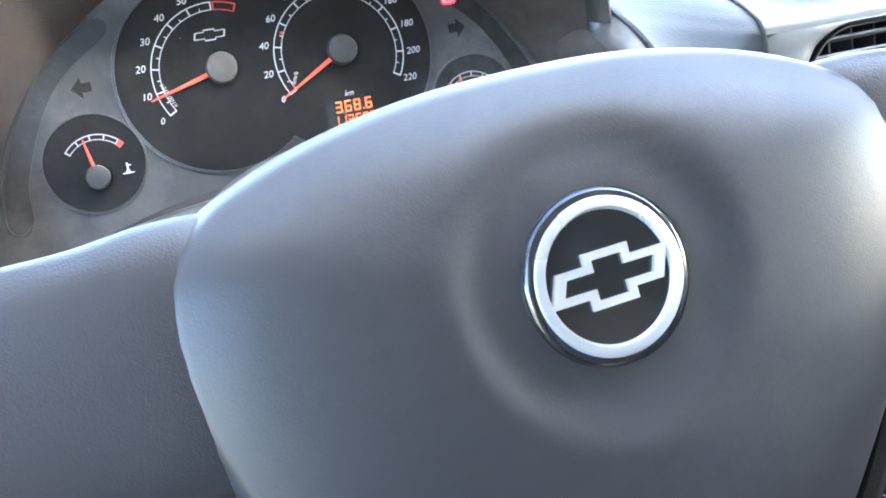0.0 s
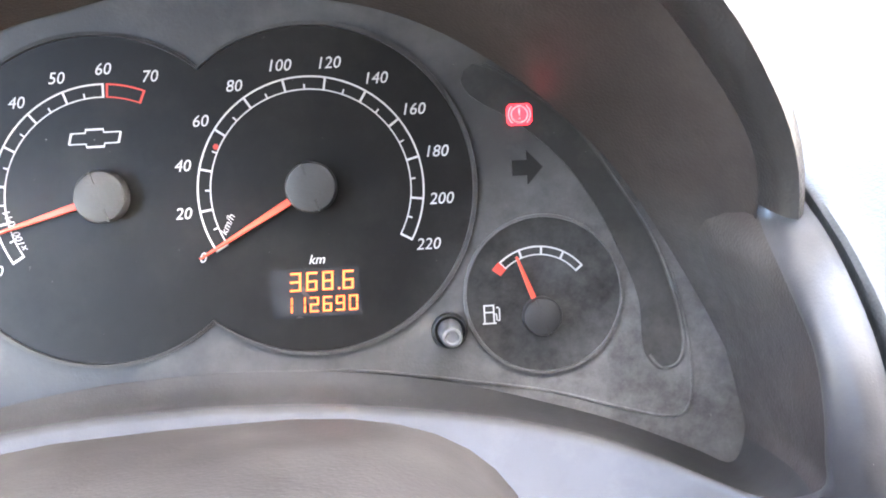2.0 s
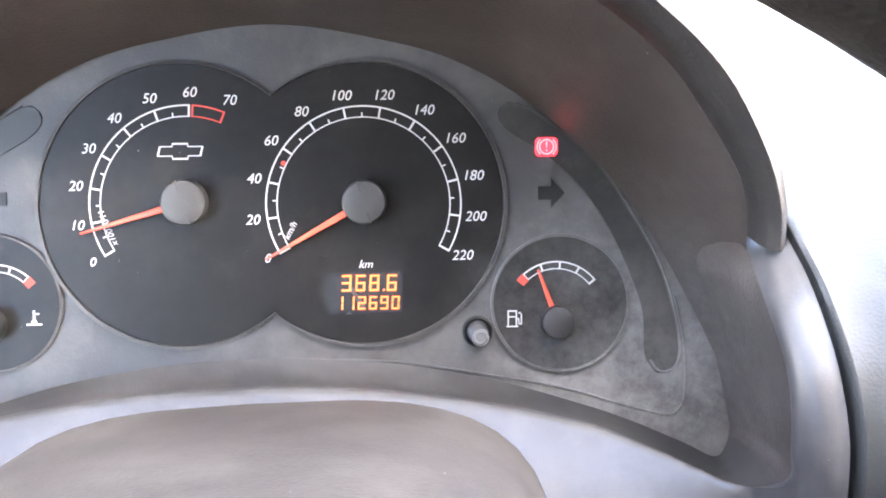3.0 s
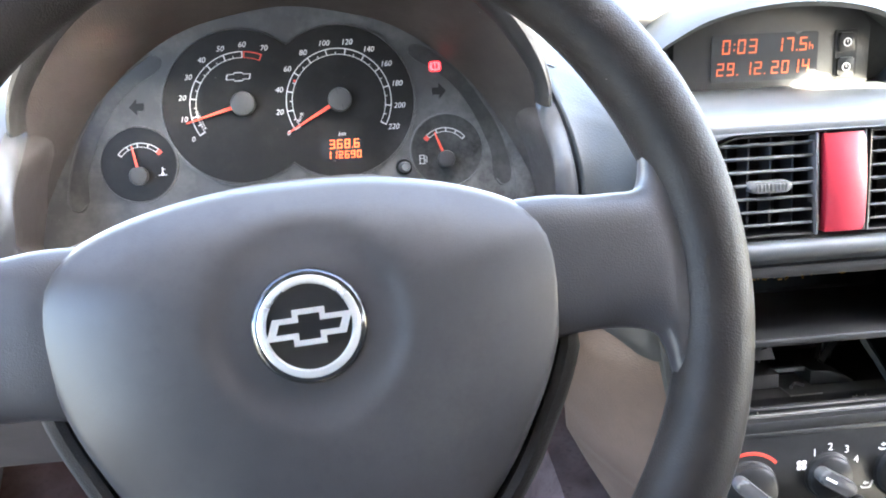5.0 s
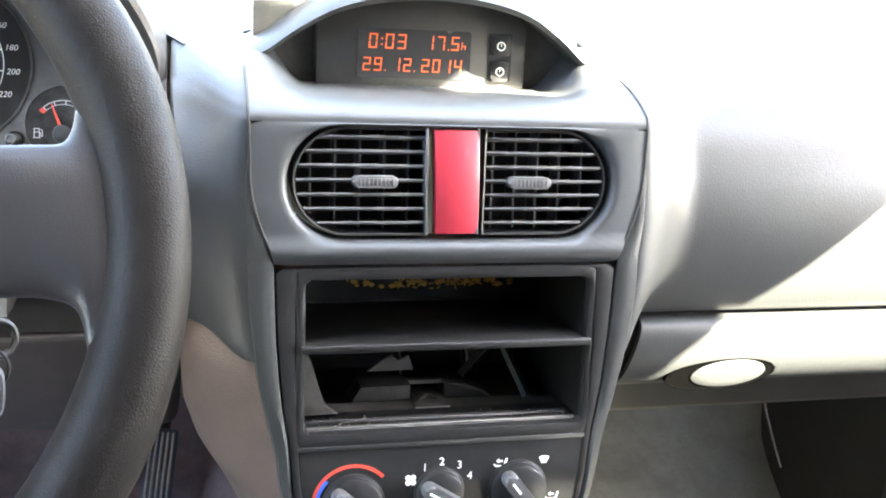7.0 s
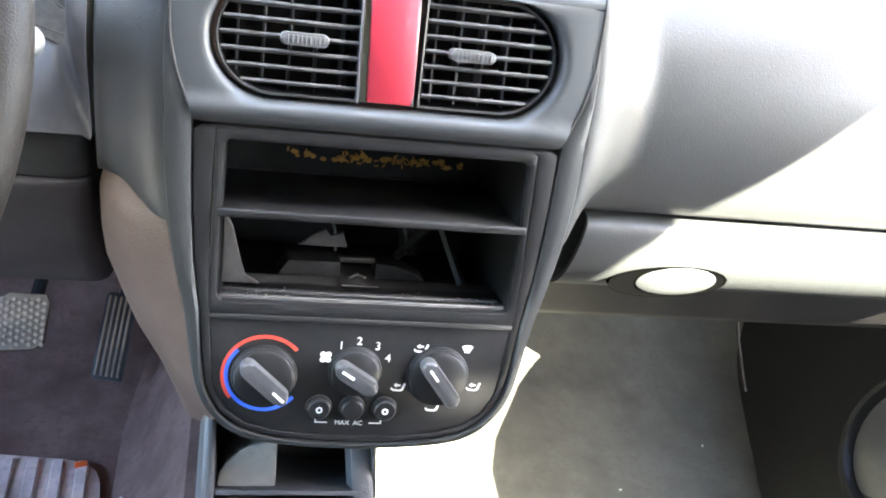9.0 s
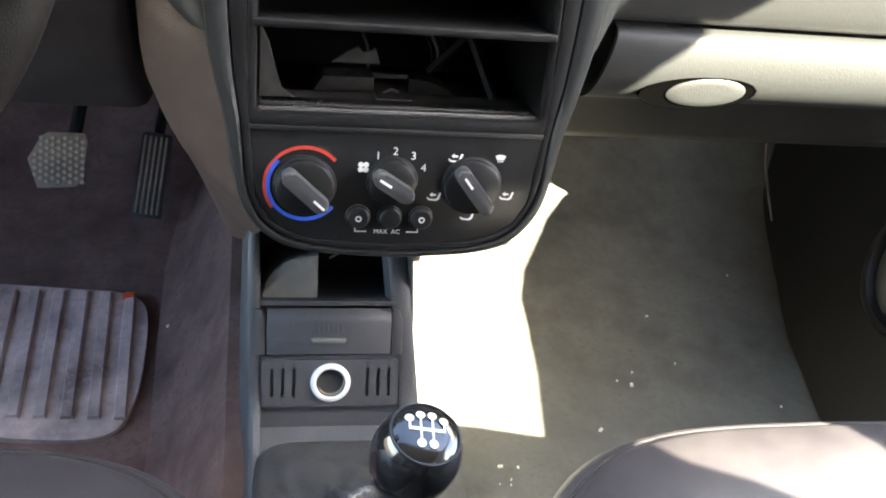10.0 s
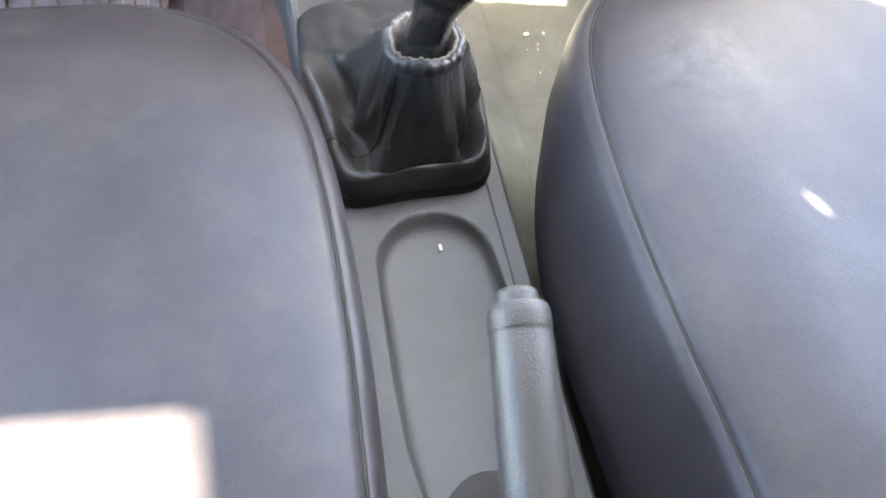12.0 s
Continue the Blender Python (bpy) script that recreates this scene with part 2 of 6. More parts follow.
def tube(points, radius, n=10, closed=False):
    pts = [Vector(p) for p in points]
    k = len(pts)
    rings, up = [], None
    for i, p in enumerate(pts):
        d = (pts[(i + 1) % k] - pts[i - 1]) if closed else pts[min(i + 1, k - 1)] - pts[max(i - 1, 0)]
        d.normalize()
        if up is None:
            up = Vector((0, 0, 1)) if abs(d.z) < 0.9 else Vector((1, 0, 0))
        side = d.cross(up).normalized()
        up = side.cross(d).normalized()
        r = radius[i] if isinstance(radius, (list, tuple)) else radius
        rings.append([p + r * (math.cos(a) * side + math.sin(a) * up) for a in (2 * math.pi * j / n for j in range(n))])
    if closed:
        rings.append(rings[0])
    bm = loft(rings, cap=(not closed, not closed))
    if closed:
        bmesh.ops.remove_doubles(bm, verts=bm.verts, dist=1e-6)
    return bm


def smooth_line(points, n=8, closed=False):
    """A Catmull-Rom curve through the points."""
    pts = [Vector(p) for p in points]
    k, out = len(pts), []
    for i in range(k if closed else k - 1):
        p0, p1, p2, p3 = ((pts[(i + j) % k] for j in (-1, 0, 1, 2)) if closed else (pts[max(0, min(k - 1, i + j))] for j in (-1, 0, 1, 2)))
        for s in range(n):
            t = s / n
            out.append(0.5 * (2 * p1 + (p2 - p0) * t + (2 * p0 - 5 * p1 + 4 * p2 - p3) * t * t + (3 * p1 - p0 - 3 * p2 + p3) * t ** 3))
    if not closed:
        out.append(pts[-1])
    return out


def even(points, n, closed=False):
    """n points evenly spaced along a line."""
    pts = [Vector(p) for p in points] + ([Vector(points[0])] if closed else [])
    d = [0.0]
    for a, b in zip(pts, pts[1:]):
        d.append(d[-1] + (b - a).length)
    out, j = [], 0
    for i in range(n):
        s = d[-1] * i / (n if closed else n - 1)
        while j < len(d) - 2 and d[j + 1] < s:
            j += 1
        f = (s - d[j]) / max(1e-9, d[j + 1] - d[j])
        out.append(pts[j].lerp(pts[j + 1], min(1.0, f)))
    return out


def flat(points):
    return [(p[0], p[1]) for p in points]


def circle(cx, cy, r, n=40):
    return [(cx + r * math.cos(2 * math.pi * i / n), cy + r * math.sin(2 * math.pi * i / n)) for i in range(n)]


def rounded(x0, x1, y0, y1, r, n=5):
    out = []
    for cx, cy, a in ((x1 - r, y1 - r, 0), (x0 + r, y1 - r, 90), (x0 + r, y0 + r, 180), (x1 - r, y0 + r, 270)):
        out += [(cx + r * math.cos(radians(a + 90 * i / n)), cy + r * math.sin(radians(a + 90 * i / n))) for i in range(n + 1)]
    return out


def star(poly, centre, n):
    """The outline seen from a centre at n even angles."""
    out, k = [], len(poly)
    for i in range(n):
        a = 2 * math.pi * i / n
        dx, dy, best = math.cos(a), math.sin(a), 0.0
        for j in range(k):
            (ax, ay), (bx, by) = poly[j], poly[(j + 1) % k]
            ax, ay, bx, by = ax - centre[0], ay - centre[1], bx - centre[0], by - centre[1]
            ex, ey = bx - ax, by - ay
            den = dx * ey - dy * ex
            if abs(den) < 1e-9:
                continue
            t, u = (ax * ey - ay * ex) / den, (ax * dy - ay * dx) / den
            if t > 0 and -1e-6 <= u <= 1 + 1e-6:
                best = max(best, t)
        out.append((centre[0] + best * dx, centre[1] + best * dy))
    return out


def frame_ring(outer, inner, centre, sections, n=120):
    """A frame between two outlines. sections: (share of the way in, height) from the outer foot to the inner foot."""
    o, i = star(outer, centre, n), star(inner, centre, n)
    return loft([[(a[0] + (b[0] - a[0]) * f, a[1] + (b[1] - a[1]) * f, z) for a, b in zip(o, i)] for f, z in sections])


def sheet(outer, holes, z0, z1):
    """A plate with holes through it."""
    bm = bmesh.new()
    for poly in (outer, *holes):
        vs = [bm.verts.new((x, y, z0)) for x, y in poly]
        for a, b in zip(vs, vs[1:] + vs[:1]):
            bm.edges.new((a, b))
    bmesh.ops.triangle_fill(bm, use_beauty=True, edges=list(bm.edges))
    got = bmesh.ops.extrude_face_region(bm, geom=list(bm.faces))
    bmesh.ops.translate(bm, vec=(0, 0, z1 - z0), verts=[g for g in got["geom"] if isinstance(g, bmesh.types.BMVert)])
    return bm


def letters(text, size, shear=0.0, depth=0.0, align="CENTER", thin=0.0):
    """Writing in the x, y plane about the origin, as a mesh."""
    cu = bpy.data.curves.new("writing", "FONT")
    cu.body, cu.size, cu.shear, cu.align_x, cu.align_y = text, size, shear, align, "CENTER"
    cu.extrude, cu.resolution_u, cu.offset = depth, 3, thin
    ob = bpy.data.objects.new("writing", cu)
    scene.collection.objects.link(ob)
    me = bpy.data.meshes.new_from_object(ob.evaluated_get(bpy.context.evaluated_depsgraph_get()))
    bm = bmesh.new()
    bm.from_mesh(me)
    bpy.data.objects.remove(ob)
    bpy.data.curves.remove(cu)
    bpy.data.meshes.remove(me)
    return bm


def segments(text, h, slant=0.06):
    """Seven-segment figures of height h, centred: one mesh for each figure or point."""
    w, t = 0.58 * h, 0.105 * h
    bars = {"a": (0, w, h - t, h), "d": (0, w, 0, t), "g": (0, w, (h - t) / 2, (h + t) / 2), "f": (0, t, h / 2 + 0.3 * t, h), "e": (0, t, 0, h / 2 - 0.3 * t),
            "b": (w - t, w, h / 2 + 0.3 * t, h), "c": (w - t, w, 0, h / 2 - 0.3 * t)}
    lit = {"0": "abcdef", "1": "bc", "2": "abged", "3": "abgcd", "4": "fgbc", "5": "afgcd", "6": "afgedc", "7": "abc", "8": "abcdefg", "9": "abcdfg", "h": "fegc"}
    out, x = [], 0.0
    for ch in text:
        if ch in ".: ":
            ys = {".": (0,), ":": (0.22 * h, 0.62 * h), " ": ()}[ch]
            out += [[box(x - 0.02 * h, x + t - 0.02 * h, y, y + t, 0, 0.08) for y in ys]]
            x += {".": 0.22, ":": 0.28, " ": 0.34}[ch] * h
        else:
            out += [[box(x + a, x + b, c, d, 0, 0.08, 0.06 * t, 1) for a, b, c, d in (bars[k] for k in lit[ch])]]
            x += 0.86 * h
    figures = [join(*bars_lit) for bars_lit in out if bars_lit]
    for bm in figures:
        for v in bm.verts:
            v.co.x += v.co.y * slant - (x - 0.24 * h) / 2
            v.co.y -= h / 2
    return figures


def put(bm, m, x=0.0, y=0.0, z=0.0, turn=0.0, tip=0.0):
    return grow(bm, m @ Matrix.Translation((x, y, z)) @ Matrix.Rotation(radians(turn), 4, "Z") @ Matrix.Rotation(radians(tip), 4, "X"))


def arc_band(cx, cy, r0, r1, a0, a1, z0, z1, n=40):
    """A band of a ring from angle a0 to a1, in degrees."""
    ring = lambda r, z: [(cx + r * math.cos(radians(a0 + (a1 - a0) * i / n)), cy + r * math.sin(radians(a0 + (a1 - a0) * i / n)), z) for i in range(n + 1)]
    rows = [ring(r0, z0), ring(r0, z1), ring(r1, z1), ring(r1, z0)]
    bm = loft([[row[i] for row in rows] for i in range(n + 1)], cap=(True, True))
    return bm


def skin(bm, way):
    """Give an open sheet its thickness by drawing it out along a vector."""
    got = bmesh.ops.extrude_face_region(bm, geom=list(bm.faces))
    bmesh.ops.translate(bm, vec=way, verts=[g for g in got["geom"] if isinstance(g, bmesh.types.BMVert)])
    return bm


def ease(t):
    t = max(0.0, min(1.0, t))
    return t * t * (3 - 2 * t)


CON = plane_frame((0, 0, 0.45), 15.1)             # face of the centre stack
CLU = plane_frame((-0.31, 0.164, 0.565), 22.7)    # face of the instrument cluster
HOOD = plane_frame((-0.353, 0.105, 0.586), 5.0)   # front rim of the binnacle
WHL = plane_frame((-0.342, -0.19, 0.606), 27.0) @ Matrix.Rotation(radians(2.3), 4, "Z")   # pad of the steering wheel, turned a little
RIMF = plane_frame((-0.3428, -0.169, 0.600), 34.0)   # plane of its rim
LOW = plane_frame((-0.039, -0.049, 0.187), 27.0)  # socket face of the tunnel console


# ---- the car's shell ----
def build_ground():
    bm = bmesh.new()
    bmesh.ops.create_grid(bm, x_segments=2, y_segments=2, size=2000)
    solo("ground", grow(bm, Matrix.Translation((0, 0, -0.35))), GROUND, "grey gravel yard under the car", "ground", "structure")


def build_shell():
    # right side, unseen: front door opening with its rounded window line, and a quarter light behind, both cut to shape
    # the sun patches
    to_world = Matrix(((0, 0, 1, 0), (1, 0, 0, 0), (0, 1, 0, 0), (0, 0, 0, 1)))
    door = [(0.215, 0.46), (0.206, 0.349), (0.193, 0.354), (0.137, 0.373), (0.069, 0.391), (0.023, 0.404), (-0.029, 0.411), (-0.16, 0.419), (-0.25, 0.429), (-0.28, 0.50), (-0.33, 0.59), (-0.51, 0.597),
            (-0.51, 0.725), (-0.45, 0.745), (-0.39, 0.77), (-0.33, 0.83), (-0.28, 0.865), (-0.22, 0.855), (-0.12, 0.855), (0.0, 0.80), (0.12, 0.72), (0.22, 0.63)]
    # small added hole, only there to throw a sun spot on the seat
    sun_spot_hole = [(-0.7037 + 0.0128 * math.cos(a), 0.732 + 0.0128 * math.sin(a)) for a in (2 * math.pi * i / 16 for i in range(16))]
    quarter = [(-0.955, 1.012), (-1.33, 1.012), (-1.33, 1.13), (-1.03, 1.13), (-1.0, 1.087)]
    bm = sheet([(-1.7, -0.2), (1.1, -0.2), (1.1, 0.6), (0.46, 0.61), (0.087, 0.826), (-0.142, 0.977), (-0.232, 1.02), (-0.263, 1.09), (-0.275, 1.15), (-1.7, 1.15)], [door, quarter, sun_spot_hole], 0.70, 0.72)
    wall = solo("wall_right", grow(bm, to_world), LINER, "unseen pale side wall, its openings cut to shape the sun patches", "car side", "structure")
    # left side, unseen: one stepped opening, shaped to light the footwell and wheel
    bm = sheet([(-1.7, -0.2), (1.1, -0.2), (1.1, 0.6), (0.46, 0.61), (0.087, 0.826), (-0.232, 1.02), (-0.275, 1.15), (-1.7, 1.15)],
               [[(0.14, 0.24), (-0.42, 0.24), (-0.60, 0.62), (-0.60, 1.03), (-0.30, 1.03), (-0.26, 0.68), (0.14, 0.60)]], -0.76, -0.74)
    solo("wall_left", grow(bm, to_world), LINER, "unseen pale side wall, its stepped opening shaped to set the cabin light", "car side", "structure")
    # unseen roof; its front edge is placed to keep sun off dials and clock
    solo("ceiling", prism([(-0.74, -1.7), (0.70, -1.7), (0.70, -0.230), (0.64, -0.215), (0.45, -0.20), (-0.74, -0.20)], 1.15, 1.17), LINER, "unseen pale roof sheet, front edge cut to shade dials and clock", "headliner", "structure")
    # unseen rear wall, left without a window to cut light from behind
    back = sheet([(-0.74, -0.2), (0.70, -0.2), (0.70, 1.15), (-0.74, 1.15)], [], 1.70, 1.72)
    solo("wall_rear", grow(back, Matrix(((1, 0, 0, 0), (0, 0, -1, 0), (0, 1, 0, 0), (0, 0, 0, 1)))), LINER, "unseen plain rear wall, kept windowless to block light from behind", "car rear", "structure")
    # windscreen
    base = smooth_line([(-0.74, 0.42, 0.622), (-0.50, 0.56, 0.628), (-0.25, 0.655, 0.632), (0.0, 0.68, 0.634), (0.16, 0.67, 0.633), (0.30, 0.64, 0.632), (0.50, 0.54, 0.628), (0.70, 0.40, 0.622)], 4)
    screen = thing("window_1", (0, 0.43, 0.62), "clear sloping windscreen with a dusty lower edge", "windscreen", kind="structure")
    head = [Vector((p.x, -0.275, 1.152)) for p in base]
    pane = loft([list(base), head, [p + Vector((0, 0.003, 0.005)) for p in head], [p + Vector((0, 0.003, 0.005)) for p in base]], closed=False)
    part("pane", pane, GLASS, screen).visible_shadow = False
    part("wiper_band", loft([[p + Vector((0, a, b)) for p in base] for a, b in ((-0.010, -0.014), (-0.010, -0.004), (-0.007, -0.001), (0.004, 0.001), (0.008, 0.0), (0.008, -0.014))], closed=False), BLACK, screen, "black band along the foot of the glass")
    solo("bonnet", box(-0.76, 0.72, 0.705, 1.75, 0.606, 0.640, 0.01), BODY, "dark red painted bonnet beyond the windscreen", "bonnet", "structure")


def build_floor():
    # pan with a rise towards the bulkhead
    xs = [-0.74 + 1.44 * i / 60 for i in range(61)]
    prof = smooth_line([(-1.7, 0.0, 0), (-0.6, 0.0, 0), (0.0, 0.0, 0), (0.36, 0.004, 0), (0.50, 0.05, 0), (0.66, 0.20, 0), (0.74, 0.45, 0), (0.78, 0.62, 0)], 8)
    rows = []
    for x in xs:
        rows.append([(x, p[0], p[1] + 0.004 * noise.noise((x * 6, p[0] * 6, 0)) + 0.002 * noise.noise((x * 25, p[0] * 25, 3))) for p in prof])
    bm = loft(rows, closed=False)
    solo("floor", skin(bm, (0, 0, -0.02)), CARPET, "worn olive-grey carpet over the floor pan", "carpet", "structure")
    # driver's side is a darker brown
    rows = [[(x, p[0], p[1] + 0.007 + 0.004 * noise.noise((x * 6, p[0] * 6, 0)) + 0.002 * noise.noise((x * 25, p[0] * 25, 3))) for p in prof] for x in xs if x < -0.09]
    solo("floor_driver", skin(loft(rows, closed=False), (0, 0, -0.003)), CARPET_BROWN, "dark brown dirty carpet in the driver's footwell", "carpet", "structure")
    # tunnel ridge under the console
    cross = [(-0.185, 0.0), (-0.165, 0.015), (-0.135, 0.07), (-0.112, 0.11), (-0.03, 0.115), (0.02, 0.105), (0.045, 0.06), (0.075, 0.012), (0.10, 0.0)]
    rows = [[(x, y, z + 0.006) for x, z in cross] for y in [-1.6 + 2.1 * i / 20 for i in range(21)]]
    solo("tunnel_passenger", skin(loft([r[4:] for r in rows], closed=False), (0, 0, -0.006)), CARPET, "olive-grey carpet on the passenger side of the tunnel", "tunnel", "structure")
    solo("tunnel", skin(loft([r[:5] for r in rows], closed=False), (0, 0, -0.006)), CARPET_BROWN, "brown carpeted centre tunnel", "tunnel", "structure")


def build_passenger_side():
    # dark moulded kick panel and door foot on the passenger's side
    rows = []
    for i in range(25):
        y = -0.55 + 1.25 * i / 24
        lean = 0.5 + 0.015 * math.sin(i * 0.5) + (0.12 * max(0, y - 0.2) / 0.4)
        rows.append([(lean, y, 0.0), (lean + 0.03, y, 0.05), (lean + 0.07, y, 0.14), (lean + 0.10, y, 0.26), (lean + 0.12, y, 0.30), (0.69, y, 0.31)])
    solo("door_1", skin(loft(rows, closed=False), (0.004, 0, -0.001)), BLACK, "dark moulded plastic door foot and sill", "door panel", "structure")
    # speaker in the door foot and the edge of the kick panel
    sp = thing("door_speaker", (0.60, 0.11, 0.10), "round dark loudspeaker grille low on the door", "speaker")
    m = Matrix.Translation((0.574, 0.115, 0.162)) @ Matrix.Rotation(radians(-68), 4, "Y") @ Matrix.Scale(0.00088, 4)
    part("surround", put(lathe([(92, -12), (92, 2), (88, 6), (82, 5), (78, -2), (76, -10)], 64), m), BLACK, sp)
    part("grille", put(lathe([(77, -6), (60, -2), (30, 1), (0.01, 2)], 64), m), KNOBGREY, sp, "dark grey grille")
    solo("trim", tube(smooth_line([(0.49, 0.345, 0.180), (0.488, 0.325, 0.150), (0.492, 0.300, 0.120), (0.497, 0.280, 0.095)], 5), 0.0015, 8), KNEE_BROWN, "brown edge strip of the kick panel", "trim", "structure")


# ---- dashboard ----
DASH_PROFILE = [(0.052, 0.4405), (0.0425, 0.4475), (0.040, 0.48), (0.044, 0.52), (0.056, 0.556), (0.084, 0.585), (0.13, 0.600), (0.22, 0.607), (0.33, 0.612), (0.455, 0.618), (0.70, 0.630)]


SEAM_LINE = [(0.062, 0.441), (0.050, 0.445), (0.0445, 0.453), (0.040, 0.48), (0.0385, 0.51), (0.041, 0.535), (0.047, 0.552), (0.061, 0.569), (0.083, 0.5815), (0.107, 0.588), (0.14, 0.594), (0.20, 0.603), (0.26, 0.6095)]


def stack_edge(z):
    """Half width of the stack, with its rim, at a height."""
    return float(np.interp(z, (0.44, 0.45, 0.479, 0.498, 0.508, 0.527, 0.546, 0.564, 0.60), (0.1205, 0.1225, 0.1258, 0.1268, 0.1268, 0.1276, 0.1272, 0.1262, 0.1262)))


def stack_face(z):
    """How far back the edge of the stack lies at a height."""
    return float(np.interp(z, (0.44, 0.45, 0.479, 0.498, 0.508, 0.527, 0.546, 0.5842, 0.590, 0.5945, 0.598, 0.600, 0.6012, 0.61, 0.637), (-0.0015, 0.0010, 0.0088, 0.0140, 0.0167, 0.0217, 0.0269, 0.0372, 0.0440, 0.0565, 0.0765, 0.111, 0.141, 0.26, 0.79)))


def build_dashboard():
    d = thing("dashboard", (0, 0.3, 0.45), "grey grained plastic dashboard with an arched binnacle", "dashboard")
    prof = smooth_line([(y, z, 0) for y, z in DASH_PROFILE], 5)
    # right pad, flowing out of the centre stack's flank
    rows = []
    for i in range(57):
        out = 0.56 * (i / 56) ** 1.8
        row = []
        for y, z in (p[:2] for p in prof):
            f = ease(out / (0.024 + 0.026 * ease((z - 0.44) / 0.05)))
            row.append((stack_edge(z) + out, stack_face(z) * (1 - f) + y * f, z))
        rows.append(row)
    part("right_pad", skin(loft(rows, closed=False), (0, 0.006, -0.003)), DASH, d)
    # panel between the binnacle's seam and the flank of the stack
    seam = smooth_line([(y, z, 0) for y, z in SEAM_LINE], 5)
    rows = []
    for i in range(11):
        f = i / 10
        row = []
        for y, z in (p[:2] for p in seam):
            x0 = -0.1680 - 0.0045 * ease((z - 0.55) / 0.05)
            x1 = -stack_edge(z)
            row.append((x0 + (x1 - x0) * f, y + (stack_face(z) - y) * ease(f), z))
        if i == 0:
            rows.append([(x, y + 0.010, z - 0.006) for x, y, z in row])
            rows.append([(x + 0.0003, y + 0.0015, z - 0.001) for x, y, z in row])
            row = [(x + 0.0016, y, z) for x, y, z in row]
        rows.append(row)
    part("corner_panel", skin(loft(rows, closed=False), (0.002, 0.004, -0.001)), DASH, d)
    rows = []
    for i in range(10):
        x = -0.53 - 0.21 * i / 9
        rows.append([(x, 0.16, 0.38), (x, 0.10, 0.40)] + [(x, p[0] + 0.02, p[1]) for p in prof])
    part("left_pad", skin(loft(rows, closed=False), (0, 0.005, -0.002)), DASH, d)
    # deep top behind the binnacle and the stack
    rows = []
    for i in range(31):
        x = -0.74 + 1.44 * i / 30
        rows.append([(x, y, z - 0.004) for y, z in ((0.235 if x < -0.17 else 0.15 if x < -0.13 else 0.20, 0.6075 if x < -0.17 else 0.602), (0.33, 0.613), (0.455, 0.619), (0.70, 0.631))])
    part("top_pad", skin(loft(rows, closed=False), (0, 0, -0.005)), DASH, d)
    # black step across the top and the defroster slots beyond it
    step = smooth_line([(-0.72, 0.26, 0.608), (-0.50, 0.35, 0.6125), (-0.25, 0.375, 0.6135), (0.0, 0.378, 0.6135), (0.15, 0.368, 0.6130), (0.285, 0.338, 0.6115), (0.377, 0.308, 0.610), (0.449, 0.270, 0.608), (0.68, 0.16, 0.601)], 4)
    part("top_step", loft([[p + Vector((0, a, b)) for p in step] for a, b in ((-0.024, -0.012), (-0.022, 0.000), (-0.014, 0.0045), (0.010, 0.0050), (0.020, 0.002), (0.022, -0.012))], closed=False), BLACK, d, "black step across the dash top")
    for i in range(44):
        x = -0.30 + 0.0142 * i
        y = 0.575 - 0.12 * max(0.0, x) - 0.5 * x * x
        part("defroster_slot", box(x, x + 0.007, y - 0.010, y + 0.010, 0.6195, 0.6262, 0.001, 1), DARK, d)

    # binnacle: outer shell, rounded lip, inner cowl running to the cluster
    half = [(179, -2), (178, 15), (172, 35), (158, 60), (134, 83), (110, 98), (87, 107), (42, 116), (0, 118)]
    arch = half + [(-x, y) for x, y in half[-2::-1]]
    n = 72
    front = even(smooth_line([(x, y, 0) for x, y in arch], 8), n)
    face = [(178, -62), (163, -30), (141, 8), (122, 30), (100, 49), (75, 64), (47, 73), (0, 80)]
    face = face + [(-x, y) for x, y in face[-2::-1]]
    inner = [CLU @ Vector((p.x - 43, p.y, 1.5)) for p in even(smooth_line([(x, y, 0) for x, y in face], 8), n)]

    def at(f, z, k=1.0, dz=0.0):
        return [HOOD @ Vector((p.x * k, p.y * k + dz, z)) for p in f]

    def shrink(p, mm):
        v = Vector((p.x, p.y, 0))
        return v * (1 - mm * (0.55 + 0.45 * ease((p.y + 2) / 60)) / max(1.0, v.length))
    lip = [
        [Vector((q.x, q.y + 0.20, q.z - 0.035)) for q in at(front, 0)],
        [Vector((q.x, q.y + 0.10, q.z - 0.008)) for q in at(front, 0)],
        at(front, -18), at([shrink(p, 0.8) for p in front], -6), at([shrink(p, 3) for p in front], -1),
        at([shrink(p, 7) for p in front], 1), at([shrink(p, 12) for p in front], -1),
        at([shrink(p, 16) for p in front], -7), at([shrink(p, 18) for p in front], -14),
    ]
    mid = [a.lerp(b, 0.5) for a, b in zip(lip[-1], inner)]
    part("binnacle_hood", loft([lip[-1], mid, inner], closed=False), COWL, d, "brown-grey dusty cowl arched over the dials")
    part("hood_lip", loft(lip, closed=False), LIP, d, "dark rounded lip of the cowl")
    # surround of the dials: side walls, cheeks that round over to the seam, and the shelf under the cluster
    side = [(0.142, 0.590), (0.118, 0.5795), (0.087, 0.5745), (0.067, 0.5655), (0.057, 0.5535), (0.0525, 0.541), (0.052, 0.530)]
    fold = [(0.135, 0.594), (0.112, 0.5880), (0.088, 0.5830), (0.063, 0.5700), (0.048, 0.5530), (0.042, 0.5380), (0.040, 0.5230)]
    plate = [(139, 15), (150, 2), (160, -16), (168, -34), (173.5, -52), (177, -68), (179, -80)]
    lip = [(162, -83, 67), (149, -79.5, 56), (131, -73, 43.5), (110, -67, 36), (80, -61.5, 31), (40, -57, 28)]
